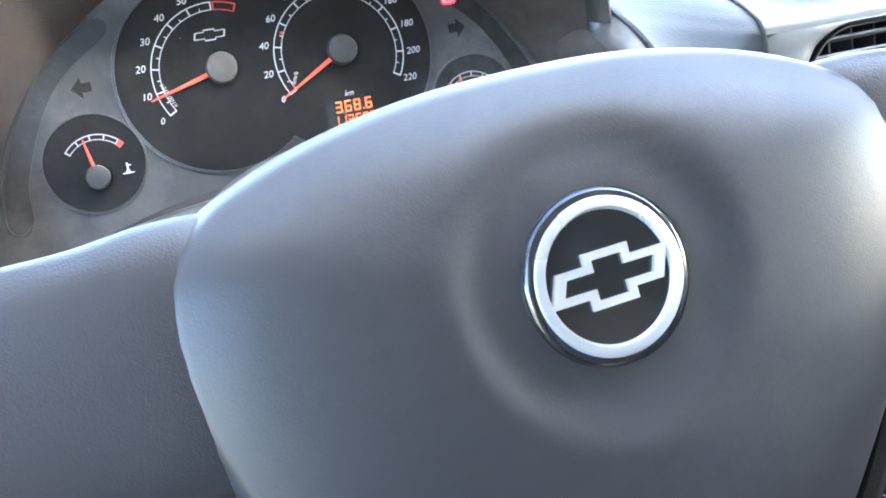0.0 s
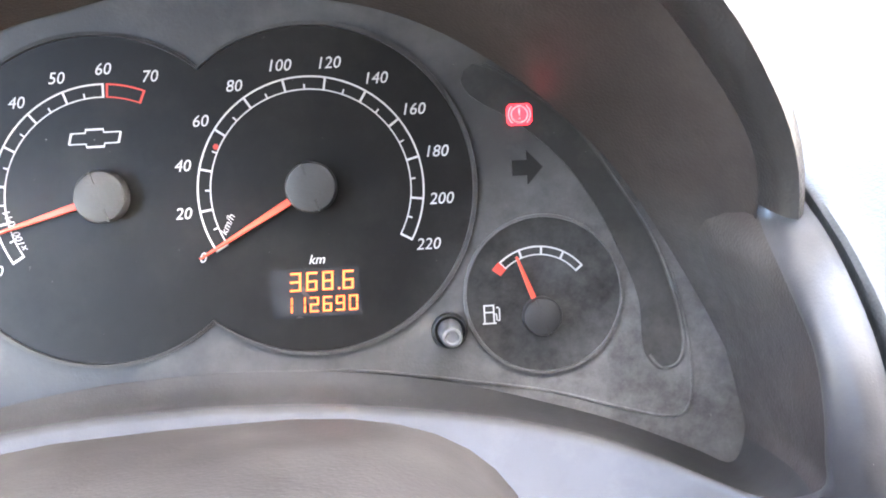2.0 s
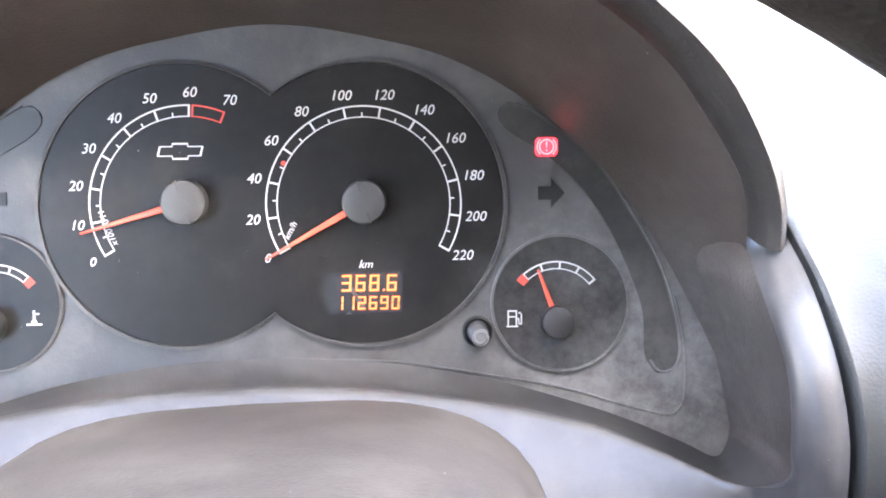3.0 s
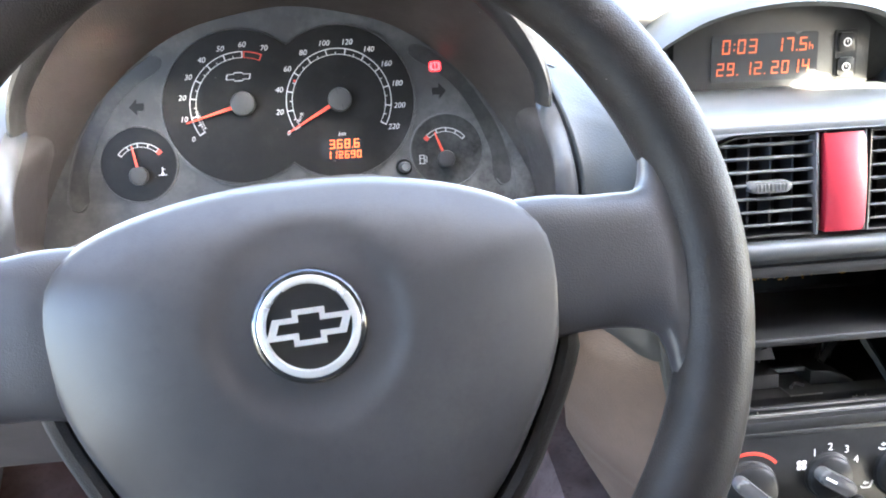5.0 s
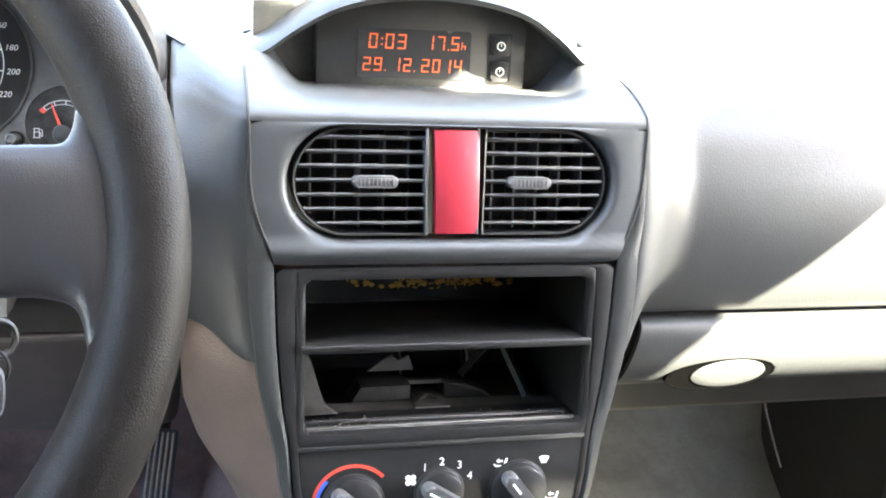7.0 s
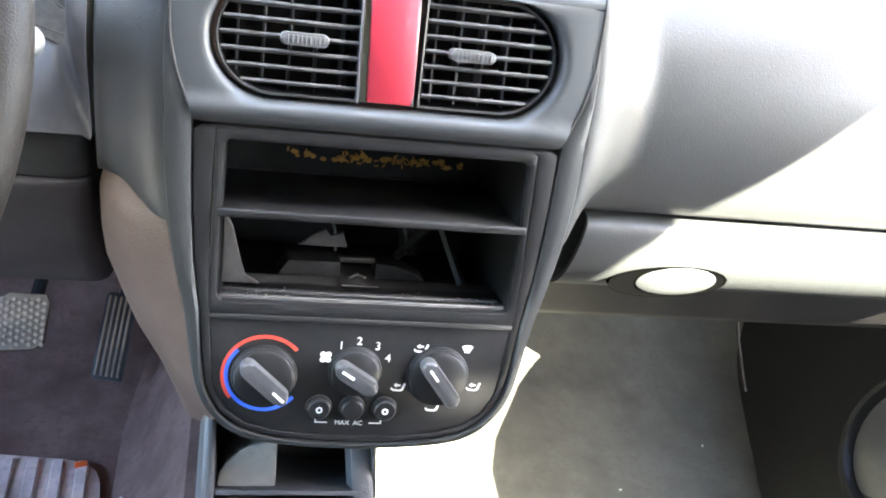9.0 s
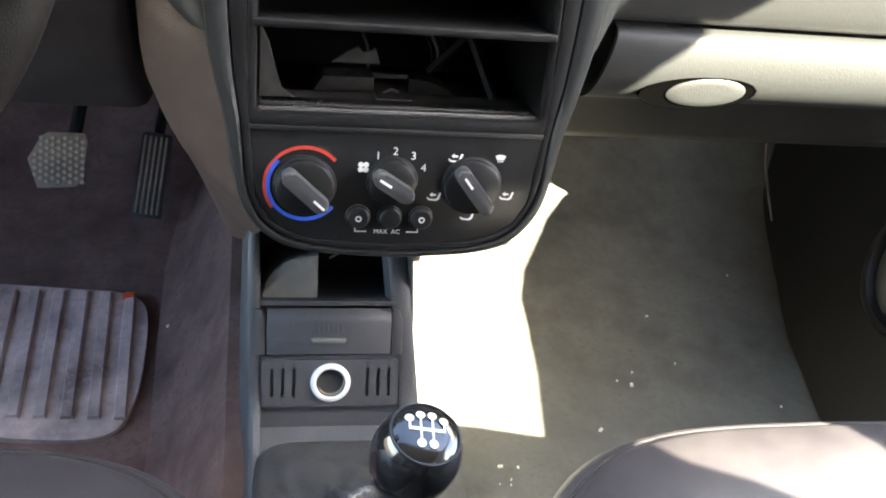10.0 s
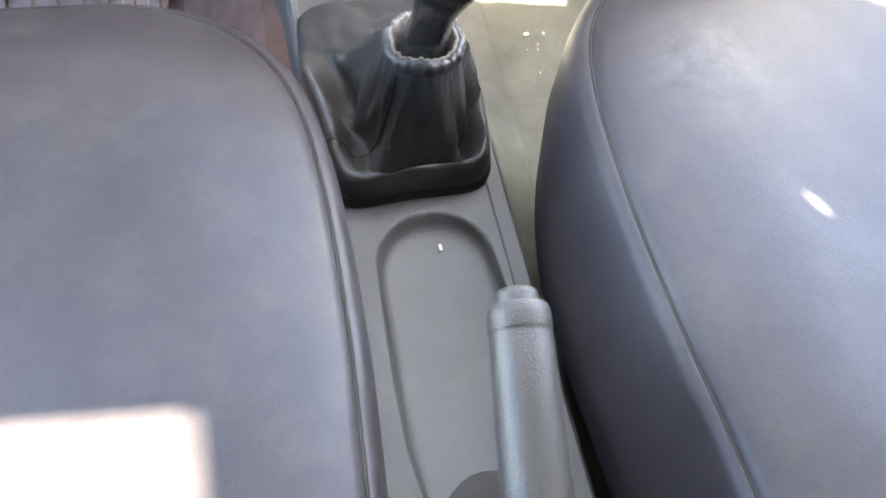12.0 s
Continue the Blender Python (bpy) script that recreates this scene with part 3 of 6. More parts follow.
    foot = [(174, -91), (160, -85), (137, -75), (112, -66.5), (80, -57.5), (40, -51)]
    deep = smooth_line([CLU @ Vector((x - 43, y, 0.6)) for x, y in plate + foot] + [CLU @ Vector((-43, -49, 0.6))], 5)
    front = smooth_line([Vector((-0.184 + (0.009 if y > 0.13 else 0.004 if y > 0.1 else 0.0), y, z)) for y, z in side] + [CLU @ Vector((x - 43, y, z)) for x, y, z in lip] + [CLU @ Vector((-43, -55.5, 27))], 5)
    back = smooth_line([Vector((-0.1715 - 0.0035 * ease((z - 0.55) / 0.05), y, z)) for y, z in fold]
                       + [Vector((x, 0.043, 0.47)) for x in (-0.1700, -0.174, -0.187, -0.214, -0.243, -0.273, -0.313, -0.353)], 5)
    back = even(back, len(front))
    rows = []
    for i in range(len(front)):
        a, b, c = deep[i], front[i], back[i]
        low = ease((i - 29) / 10)
        out = (c - b).normalized()
        lift = Vector((0, -0.0014, 0.0016))
        row = [a.lerp(b, f) + Vector((0.0045 * (1 - low) * ease((i - 5) / 14), 0, -0.0055 * low)) * math.sin(math.pi * f) for f in (0, 0.15, 0.35, 0.55, 0.75, 0.9)]
        row += [b + lift * 0.1 - out * 0.0008, b + lift * 0.7 + out * 0.0009, b + lift + out * 0.003]
        row += [b.lerp(c, f) + Vector((0, -0.0030, 0.0010)) * math.sin(math.pi * min(1, f + 0.12)) for f in (0.3, 0.55, 0.8, 0.96)]
        row += [c, c + Vector((0.0005, 0.003, -0.001)), c + Vector((0.0002, 0.02, -0.004))]
        rows.append(row)

    def mirror(p):
        return Vector((-0.706 - p.x, p.y, p.z))
    rows += [[mirror(p) for p in r] for r in rows[-2::-1]]
    part("cheek", loft([r[5:] for r in rows], closed=False), CHEEK, d, "smooth grey cheeks and shelf round the dials", sharp=70)
    cut = 31
    for wall in (rows[:cut + 1], rows[-cut - 1:]):
        part("side_wall", loft([r[:6] for r in wall], closed=False), COWL, d, "dusty brown inner wall beside the dials", sharp=70)
    part("lower_groove", loft([r[:6] for r in rows[cut:len(rows) - cut]], closed=False), GROOVE, d, "dark groove under the dials", sharp=70)
    return d


def build_knee_panel():
    k = thing("knee_panel", (-0.3, 0.06, 0.36), "dark plastic panel under the steering column", "dash panel")
    for name, prof, mat, note in (("recess", [(0.10, 0.476), (0.060, 0.470), (0.050, 0.462), (0.047, 0.450), (0.047, 0.4385)], KNEE, "black upper recess"),
                                  ("panel", [(0.060, 0.4375), (0.046, 0.436), (0.047, 0.425), (0.056, 0.40), (0.080, 0.362), (0.112, 0.322), (0.145, 0.297), (0.20, 0.285), (0.30, 0.282)], KNEE_BROWN, "dark brown lower panel")):
        prof = smooth_line([(y, z, 0) for y, z in prof], 4)
        rows = []
        for x, inset in [(-0.70, 0), (-0.50, 0), (-0.30, 0), (-0.187, 0), (-0.180, 0.001), (-0.1755, 0.004), (-0.173, 0.010), (-0.172, 0.018), (-0.172, 0.06)]:
            rows.append([(x, y + inset, z + (0.4 * inset if z < 0.4 else 0)) for y, z in (p[:2] for p in prof)])
        part(name, skin(loft(rows, closed=False), (-0.001, 0.005, 0.002)), mat, k, note)


def build_cluster():
    c = thing("instrument_cluster", (-0.353, 0.17, 0.51), "dusty grey instrument cluster with dark dials and red needles", "instruments")
    half = [(183, -84), (180, -72), (172, -45), (163, -27), (143, 9), (123, 32), (101, 51), (76, 66), (48, 75), (0, 82)]
    top = flat(smooth_line([(x, y, 0) for x, y in half + [(-x, y) for x, y in half[-2::-1]]], 6))
    low = [(-182 + 364 * i / 24, -51.5 - 0.00136 * (-182 + 364 * i / 24) ** 2) for i in range(25)]
    outline = [(x - 43, y) for x, y in top + low]
    part("face_plate", put(prism(outline, -6, 0, 0), CLU), CLUSTER, c)
    # twin dial glass: two overlapping discs
    tw = []
    for i in range(121):
        a = radians(-130.0 + 260.0 * i / 120)
        tw.append((-8 + 54.5 * math.cos(a), 11 + 54.5 * math.sin(a)))
    tw += [(-86 - x, y) for x, y in tw]
    twin = star(tw, (-43, 11), 200)
    part("twin_dial", put(prism(twin, 0.0, 0.8), CLU), DIAL, c, "black double dial")
    part("dial_rim", put(frame_ring([(-43 + (x + 43) * 1.018, 11 + (y - 11) * 1.03) for x, y in twin], twin, (-43, 11), ((0, 0.2), (0.1, 1.6), (0.9, 1.9), (1, 0.4)), 200), CLU), CLUSTER, c)
    for cx, cy, name in ((68.5, -28.8, "fuel_dial"), (-152, -26.0, "temperature_dial")):
        part(name, put(prism(circle(cx, cy, 26.3, 64), 0, 0.8), CLU), DIAL, c, "small round black dial")
        part("dial_rim", put(frame_ring(circle(cx, cy, 27.4, 64), circle(cx, cy, 26.2, 64), (cx, cy), ((0, 0.2), (0.1, 1.6), (0.9, 1.8), (1, 0.4)), 72), CLU), CLUSTER, c)

    def scale(cx, cy, r0, r1, a0, a1, steps, mat=DIAL_PRINT, mids=True):
        z0, z1 = 0.85, 1.0
        out = [arc_band(cx, cy, r1 - 0.55, r1, a0, a1, z0, z1, 60), arc_band(cx, cy, r0, r0 + 0.4, a0, a1, z0, z1, 60)]
        for i in range(steps + 1):
            a = a0 + (a1 - a0) * i / steps
            out.append(put(box(r0, r1, -0.35, 0.35, z0, z1), Matrix.Translation((cx, cy, 0)), turn=a))
            if mids and i < steps:
                out.append(put(box(r0 - 0.0, r0 + 1.9, -0.25, 0.25, z0, z1), Matrix.Translation((cx, cy, 0)), turn=a + (a1 - a0) / steps / 2))
        return put(join(*out), CLU)
    part("speed_scale", scale(-7.8, 11.0, 33.3, 38.0, 210, -29.5, 11), DIAL_PRINT, c)
    for v in range(0, 221, 20):
        a = radians(210 - 239.5 * v / 220)
        part("number", put(letters(str(v), 5.5 if v else 5.0, 0.22), CLU, -7.7 + 43.6 * math.cos(a), 11.2 + 42.2 * math.sin(a), 0.95), DIAL_PRINT, c)
    part("rev_scale", scale(-75.3, 11.6, 33.6, 38.3, 211, 88.3, 6), DIAL_PRINT, c)
    part("red_zone", scale(-75.3, 11.6, 33.6, 38.3, 86.2, 67.5, 1, REDPRINT, False), REDPRINT, c)
    for v in range(0, 71, 10):
        a = radians(211 - 20.45 * v / 10)
        part("number", put(letters(str(v), 5.5 if v else 5.0, 0.22), CLU, -75.3 + 43.8 * math.cos(a), 11.6 + 42.8 * math.sin(a), 0.95), DIAL_PRINT, c)
    part("unit", put(letters("km/h", 3.6, 0.2), CLU, -36.3, 0.9, 0.95, 62), DIAL_PRINT, c)
    part("unit", put(letters("x100 RPM", 3.4, 0.2), CLU, -106.3, 2.6, 0.95, 111), DIAL_PRINT, c)
    part("unit", put(letters("km", 4.4, 0.3), CLU, -7.5, -12.6, 0.95), DIAL_PRINT, c)
    # plain cross-shaped mark on the rev counter
    mark = [(-9, -2.0), (-9 + 1, 2.0), (-3.2, 2.0), (-3, 3.2), (3, 3.2), (3.2, 2.0), (9, 2.0), (8, -2.0), (3.2, -2.0), (3, -3.2), (-3, -3.2), (-3.2, -2.0)]
    part("mark", put(frame_ring(mark, [(x * 0.92, y * 0.8) for x, y in mark], (0, 0), ((0, 0.85), (0, 1.0), (1, 1.0), (1, 0.85)), 160), CLU, -78, 32), DIAL_PRINT, c)
    part("speed_dot", put(prism(circle(-38.5, 27.0, 1.0, 12), 0.85, 1.05), CLU), REDPRINT, c)
    for cx, cy, a, length, r in ((-7.3, 11.7, 209.5, 44, 8.5), (-75.8, 12.4, 196.0, 42, 8.7), (67.0, -35.6, 110, 21.5, 6.5), (-151.8, -34.0, 100, 21.5, 6.5)):
        w = 1.35 if r > 7 else 1.0
        part("needle", put(prism([(r * 0.7, -w), (length, -0.35), (length, 0.35), (r * 0.7, w)], 3.0, 4.6, 0.3, 1), CLU @ Matrix.Translation((cx, cy, 0)), turn=a), NEEDLE, c, "thin red needle")
        part("hub_cap", put(lathe([(r * 0.8, 0.8), (r, 3.0), (r, 7.6), (r * 0.94, 8.8), (r * 0.8, 9.2), (r * 0.3, 9.4), (0.01, 9.4)], 40), CLU @ Matrix.Translation((cx, cy, 0))), HUBCAP, c)
        part("notch", put(join(box(-0.35, 0.35, r * 0.5, r * 0.99, 7.6, 9.5), box(-0.35, 0.35, -r * 0.99, -r * 0.5, 7.6, 9.5)), CLU @ Matrix.Translation((cx, cy, 0)), turn=18), DARK, c)
    # fuel and temperature scales
    for cx, cy, a0, a1, red in ((67.0, -31.8, 132, 39, 137), (-150.5, -30.2, 141, 48, 43)):
        part("small_scale", scale(cx, cy, 16.4, 19.6, a0, a1, 4, DIAL_PRINT, False), DIAL_PRINT, c)
        part("red_mark", put(arc_band(cx, cy, 16.2, 19.8, red - 5, red + 5, 0.86, 1.05, 8), CLU), REDPRINT, c)
    pump = join(*[box(a, b, lo, hi, 0.85, 1.0) for a, b, lo, hi in ((-2.7, -2.2, -3.0, 3.1), (0.5, 1.0, -3.0, 3.1), (-2.2, 0.5, 2.6, 3.1), (-2.2, 0.5, 0.3, 0.75), (-3.2, 1.5, -3.5, -3.0), (1.0, 1.8, -0.4, 0.0), (1.5, 1.9, -2.2, -0.4), (1.9, 2.8, -2.5, -2.1), (2.5, 2.9, -2.1, 1.8), (1.6, 2.5, 1.8, 2.3))])
    part("pump_symbol", put(pump, CLU, 50.5, -34.5), DIAL_PRINT, c)
    therm = join(box(-0.4, 0.4, -1.0, 3.2, 0.85, 1.0), box(-3.0, 3.0, -2.6, -2.0, 0.85, 1.0), box(0.4, 2.0, 1.6, 2.1, 0.85, 1.0), prism(circle(0, -1.4, 1.1, 10), 0.85, 1.0))
    part("temperature_symbol", put(therm, CLU, -136, -32), DIAL_PRINT, c)
    # odometer window with lit figures
    part("odometer", put(prism(rounded(-23.2, 6.8, -32.0, -15.3, 0.8), 0.5, 1.2), CLU), LCD, c, "small black display with orange figures")
    for text, h, x, y in (("368.6", 6.3, -6.2, -19.8), ("112690", 5.1, -7.0, -27.6)):
        for bm in segments(text, h):
            part("digit", put(bm, CLU, x, y, 1.25), DIGIT, c)
    # brake warning lamp
    lamp = [(-4.3, -2.4), (-3.2, -3.6), (3.2, -3.6), (4.3, -2.4), (4.3, 2.4), (3.2, 3.6), (-3.2, 3.6), (-4.3, 2.4)]
    outer = [(44.5, 46), (47, 49), (51, 49.3), (63.5, 41.8), (82, 26.3), (95, 7.4), (106, -11.7), (112.5, -31), (115.2, -48), (112.6, -55.6), (107, -57), (103, -52.5)]
    inner = [(101.6, -47), (101, -32.4), (96.5, -19), (89, -1.8), (78, 15.3), (63.3, 29.0), (50.5, 37.0), (45.5, 41.5)]
    edge = flat(smooth_line([(x, y, 0) for x, y in outer + inner], 5, closed=True))
    for s in (1, -1):
        poly = [(x if s == 1 else -86 - x, y) for x, y in edge]
        part("lamp_channel", put(prism(poly, 0.1, 0.7, 0.3, 1), CLU), CHANNEL, c, "dark curved strip for the warning lamps")
        part("channel_rim", put(tube([(x if s == 1 else -86 - x, y, 0.5) for x, y in flat(smooth_line([(x + 1.0, y + 0.6, 0) for x, y in outer[2:]], 5))], 0.55, 6), CLU), CLUSTER, c)
    part("brake_lamp", put(prism(lamp, 0.8, 1.2, 0.2, 1), CLU, 63.4, 32.3), LAMP_RED, c, "lit red warning lamp")
    part("lamp_sign", put(join(letters("!", 5.6), arc_band(0, 0, 2.5, 3.0, 0, 360, 0, 0.1, 24), arc_band(0, 0, 3.5, 3.9, -50, 50, 0, 0.1, 12), arc_band(0, 0, 3.5, 3.9, 130, 230, 0, 0.1, 12)), CLU, 63.4, 32.3, 1.3), DIAL_PRINT, c)
    arrow = [(-5, -2.6), (0, -2.6), (0, -6), (5.5, 0), (0, 6), (0, 2.6), (-5, 2.6)]
    part("turn_arrow", put(prism(arrow, 0.1, 0.5), CLU, 65, 14.4), DIAL, c)
    part("turn_arrow", put(prism([(-x, y) for x, y in arrow], 0.1, 0.5), CLU, -150, 14.4), DIAL, c)
    part("reset_knob", put(lathe([(4.2, 0), (3.7, 13), (3.5, 16), (3.0, 17.2), (2.2, 17.4), (1.8, 16.8), (0.01, 16.8)], 24), CLU @ Matrix.Translation((36.0, -39.4, 0))), SILVER, c, "small round grey reset knob")
    part("knob_socket", put(lathe([(6.2, 0.0), (5.9, 2.4), (5.2, 3.0), (4.6, 2.4), (4.4, 0.2)], 24), CLU @ Matrix.Translation((36.0, -39.4, 0))), BLACK, c)
    # raised border line across the lower part of the plate
    line = [(-43, -49.5, 0.3), (1.4, -51, 0.3), (24, -54.1, 0.3), (41, -57, 0.3), (69, -62.2, 0.3), (94, -69.7, 0.3), (109, -73.5, 0.3), (115.5, -72, 0.3), (118.2, -64, 0.3), (117.5, -45, 0.3), (113, -24, 0.3)]
    part("border_line", put(tube(smooth_line(line, 8), 0.5, 6), CLU), CLUSTER, c)


# ---- steering wheel and column ----
PAD = [(0, 52), (30, 50.8), (58, 46), (80, 38.5), (91, 30.5), (97, 20.5), (99, 6), (96, -14), (90, -32), (82, -48), (72, -66), (58, -84), (38, -98), (18, -105), (0, -107)]


def pad_outline(k, n=96, grow_mm=0.0):
    pts = [(x, y, 0) for x, y in PAD] + [(-x, y, 0) for x, y in PAD[-2:0:-1]]
    line = star(flat(smooth_line(pts, 6, closed=True)), (0, -10), n)
    out = []
    for x, y in line:
        r = math.hypot(x, y + 10)
        f = 1.03 * k + (grow_mm if grow_mm < 3.05 else 1.0 + (grow_mm - 1.0) * max(0.0, min(1.0, (8 - y) / 30))) / r
        out.append((x * f, -10 + (y + 10) * f))
    return out


def build_wheel():
    w = thing("steering_wheel", WHL @ Vector((0, 0, 0)), "four-spoke grey steering wheel with a grained rim", "steering wheel")
    # rim, oval in section
    n, m = 120, 20
    rings = []
    for i in range(n):
        a = 2 * math.pi * i / n
        grip = 1.0 + 0.06 * math.exp(-((math.degrees(a) % 180 - 28) / 14) ** 2) + 0.06 * math.exp(-((math.degrees(a) % 180 - 152) / 14) ** 2)
        rings.append([((170.5 + 16.2 * grip * math.cos(b)) * math.cos(a), (170.5 + 16.2 * grip * math.cos(b)) * math.sin(a), 16.4 * grip * math.sin(b))
                      for b in (2 * math.pi * j / m for j in range(m))])
    rings.append(rings[0])
    bm = loft(rings)
    bmesh.ops.remove_doubles(bm, verts=bm.verts, dist=1e-4)
    part("rim", put(bm, RIMF), RIM, w, "worn grained leatherette rim")
    # pad over the airbag: rolled edge, slightly domed, a shallow dish round the badge
    def flank(x, y):
        return ease((abs(x) - 66) / 26) * ease((44 - y) / 20)

    def dome(k):
        rows = []
        for x, y in pad_outline(k):
            r = math.hypot(x, y)
            z = 18.0 * (1 - k ** 3.6) - 16 + flank(x / k, y / k) * (5.0 - 5.0 * (1 - k ** 3.6)) - 2.6 * ease((41 - r) / 9)
            rows.append((x, y, z))
        return rows
    edge = [[(x, y, z + 5.0 * flank(x, y)) for x, y in pad_outline(1.0, grow_mm=g)] for g, z in ((1.5, -44), (3, -32), (3, -27), (2.5, -22.5), (1.4, -19.0), (0.2, -16.8))]
    ks = [0.985, 0.97, 0.95, 0.925, 0.9, 0.86, 0.82, 0.74, 0.66, 0.58, 0.52, 0.47, 0.43, 0.40, 0.37, 0.34, 0.30, 0.24, 0.15, 0.04]
    part("airbag_cover", put(loft(edge + [dome(k) for k in ks], cap=(True, True)), WHL), WHEEL, w, "smooth grey centre pad", sharp=50)
    # frame that shows as a band round the pad
    part("hub_frame", put(loft([[(x, y, z - 7 * ease((y + 6) / 20)) for x, y in pad_outline(1.0, grow_mm=g)] for g, z in ((3.1, -50), (10, -44), (14.5, -33), (14.5, -26), (11, -20), (7.5, -18), (4.2, -19), (3.4, -24))], cap=(True, False)), WHL), RIM, w, "dark rolled edge round the pad")
    # spokes
    for s in (1, -1):
        secs = []
        # from the pad to the rim: reach, upper and lower edge, half thickness, depth, share of the rim's own bend, radius on the rim
        for u, hi, lo, t, z, g, rr in ((76, 38, -22, 11, -28, 0, 150), (90, 39.5, -22, 12, -23.5, 0, 150), (104, 39.5, -19.5, 12, -22, 0, 150), (118, 38, -18.5, 12, -22, 0, 150), (128, 39.5, -20.5, 12, -22, 0.3, 142),
                                       (137, 42.5, -26, 12, -22, 0.8, 146), (145, 49, -34, 11, -21, 1, 150), (152, 58, -45, 9.5, -21, 1, 154), (158, 66, -55, 8.0, -21, 1, 158.5), (164, 70, -60, 5, -21, 1, 165)):
            lo -= 8 if s < 0 else 0
            c, h = (hi + lo) / 2, (hi - lo) / 2
            ring = []
            for j in range(28):
                a = 2 * math.pi * j / 28
                ca, sa = math.cos(a), math.sin(a)
                y, dz = c + h * math.copysign(abs(ca) ** 0.75, ca), t * math.copysign(abs(sa) ** 0.7, sa)
                q = RIMF.inverted() @ (WHL @ Vector((s * 163, y, -22)))
                turn = math.atan2(q.y, q.x)
                bent = WHL.inverted() @ (RIMF @ Vector((rr * math.cos(turn), rr * math.sin(turn), dz)))
                ring.append(Vector((s * u, y, z + dz)).lerp(bent, g))
            secs.append(ring)
        fine = []
        for j in range(28):
            fine.append(smooth_line([sec[j] for sec in secs], 4))
        part("spoke", put(loft([[col[i] for col in fine] for i in range(len(fine[0]))], cap=(True, True)), WHL), SPOKE, w)
        low = [[(s * (30 + 12 * f + r * math.cos(a)), -96 - 66 * f + 4 * math.sin(a) * 0.2, -24 - 6 * f + 9 * math.sin(a)) for a in (2 * math.pi * j / 16 for j in range(16))] for f, r in ((0, 16), (0.3, 13), (0.7, 13), (1, 18))]
        part("spoke", put(loft(low, cap=(True, True)), WHL), WHEEL, w)
    # badge: chrome ring, black field, plain cross-shaped mark
    badge = part("badge", put(lathe([(21.8, 1.0), (22.3, 3.2), (22.0, 5.2), (0.01, 5.6)], 64), WHL @ Matrix.Translation((0, -1, -4.5))), GLOSS, w, "round black badge with a chrome ring")
    # gloss black bevel: the chrome edge's dark reflection put into its colour
    part("bevel", put(lathe([(22.4, 3.0), (22.0, 5.0), (21.0, 6.0), (19.7, 6.2), (19.6, 5.5)], 72), WHL @ Matrix.Translation((0, -1, -4.5))), GLOSS, badge)
    part("ring", put(lathe([(19.8, 5.6), (19.6, 6.6), (19.0, 6.9), (17.0, 6.9), (16.4, 5.5)], 72), WHL @ Matrix.Translation((0, -1, -4.5))), BADGE, badge, "bright silver ring")
    mark = [(-17.2, -4.4), (-14.0, 4.4), (-6.2, 4.4), (-6.2, 7.6), (6.6, 7.6), (6.6, 4.4), (17.2, 4.4), (14.0, -4.4), (6.2, -4.4), (6.2, -7.6), (-6.6, -7.6), (-6.6, -4.4)]
    inner = [(-13.2, -2.2), (-11.6, 2.2), (-4.0, 2.2), (-4.0, 5.4), (4.4, 5.4), (4.4, 2.2), (13.2, 2.2), (11.6, -2.2), (4.0, -2.2), (4.0, -5.4), (-4.4, -5.4), (-4.4, -2.2)]
    mark, inner = ([(x * 0.98, y * 0.92) for x, y in q] for q in (mark, inner))
    bm = bmesh.new()
    rows = [[bm.verts.new((x, y, z)) for x, y in p] for p, z in ((mark, 5.4), (mark, 6.7), (inner, 6.7), (inner, 5.4))]
    for a, b in zip(rows, rows[1:]):
        for i in range(12):
            bm.faces.new((a[i], a[(i + 1) % 12], b[(i + 1) % 12], b[i]))
    part("mark", put(bm, WHL @ Matrix.Translation((0, -1, -4.5)), turn=1), BADGE, badge, "raised silver outline")
    # small moulded mark low on the pad
    part("moulded_mark", put(tube([(x, -67 - 0.02 * (x * x) * 0.4, -4.2) for x in (-7, -4, 0, 4, 7)], 0.7, 6), WHL), WHEEL, w)


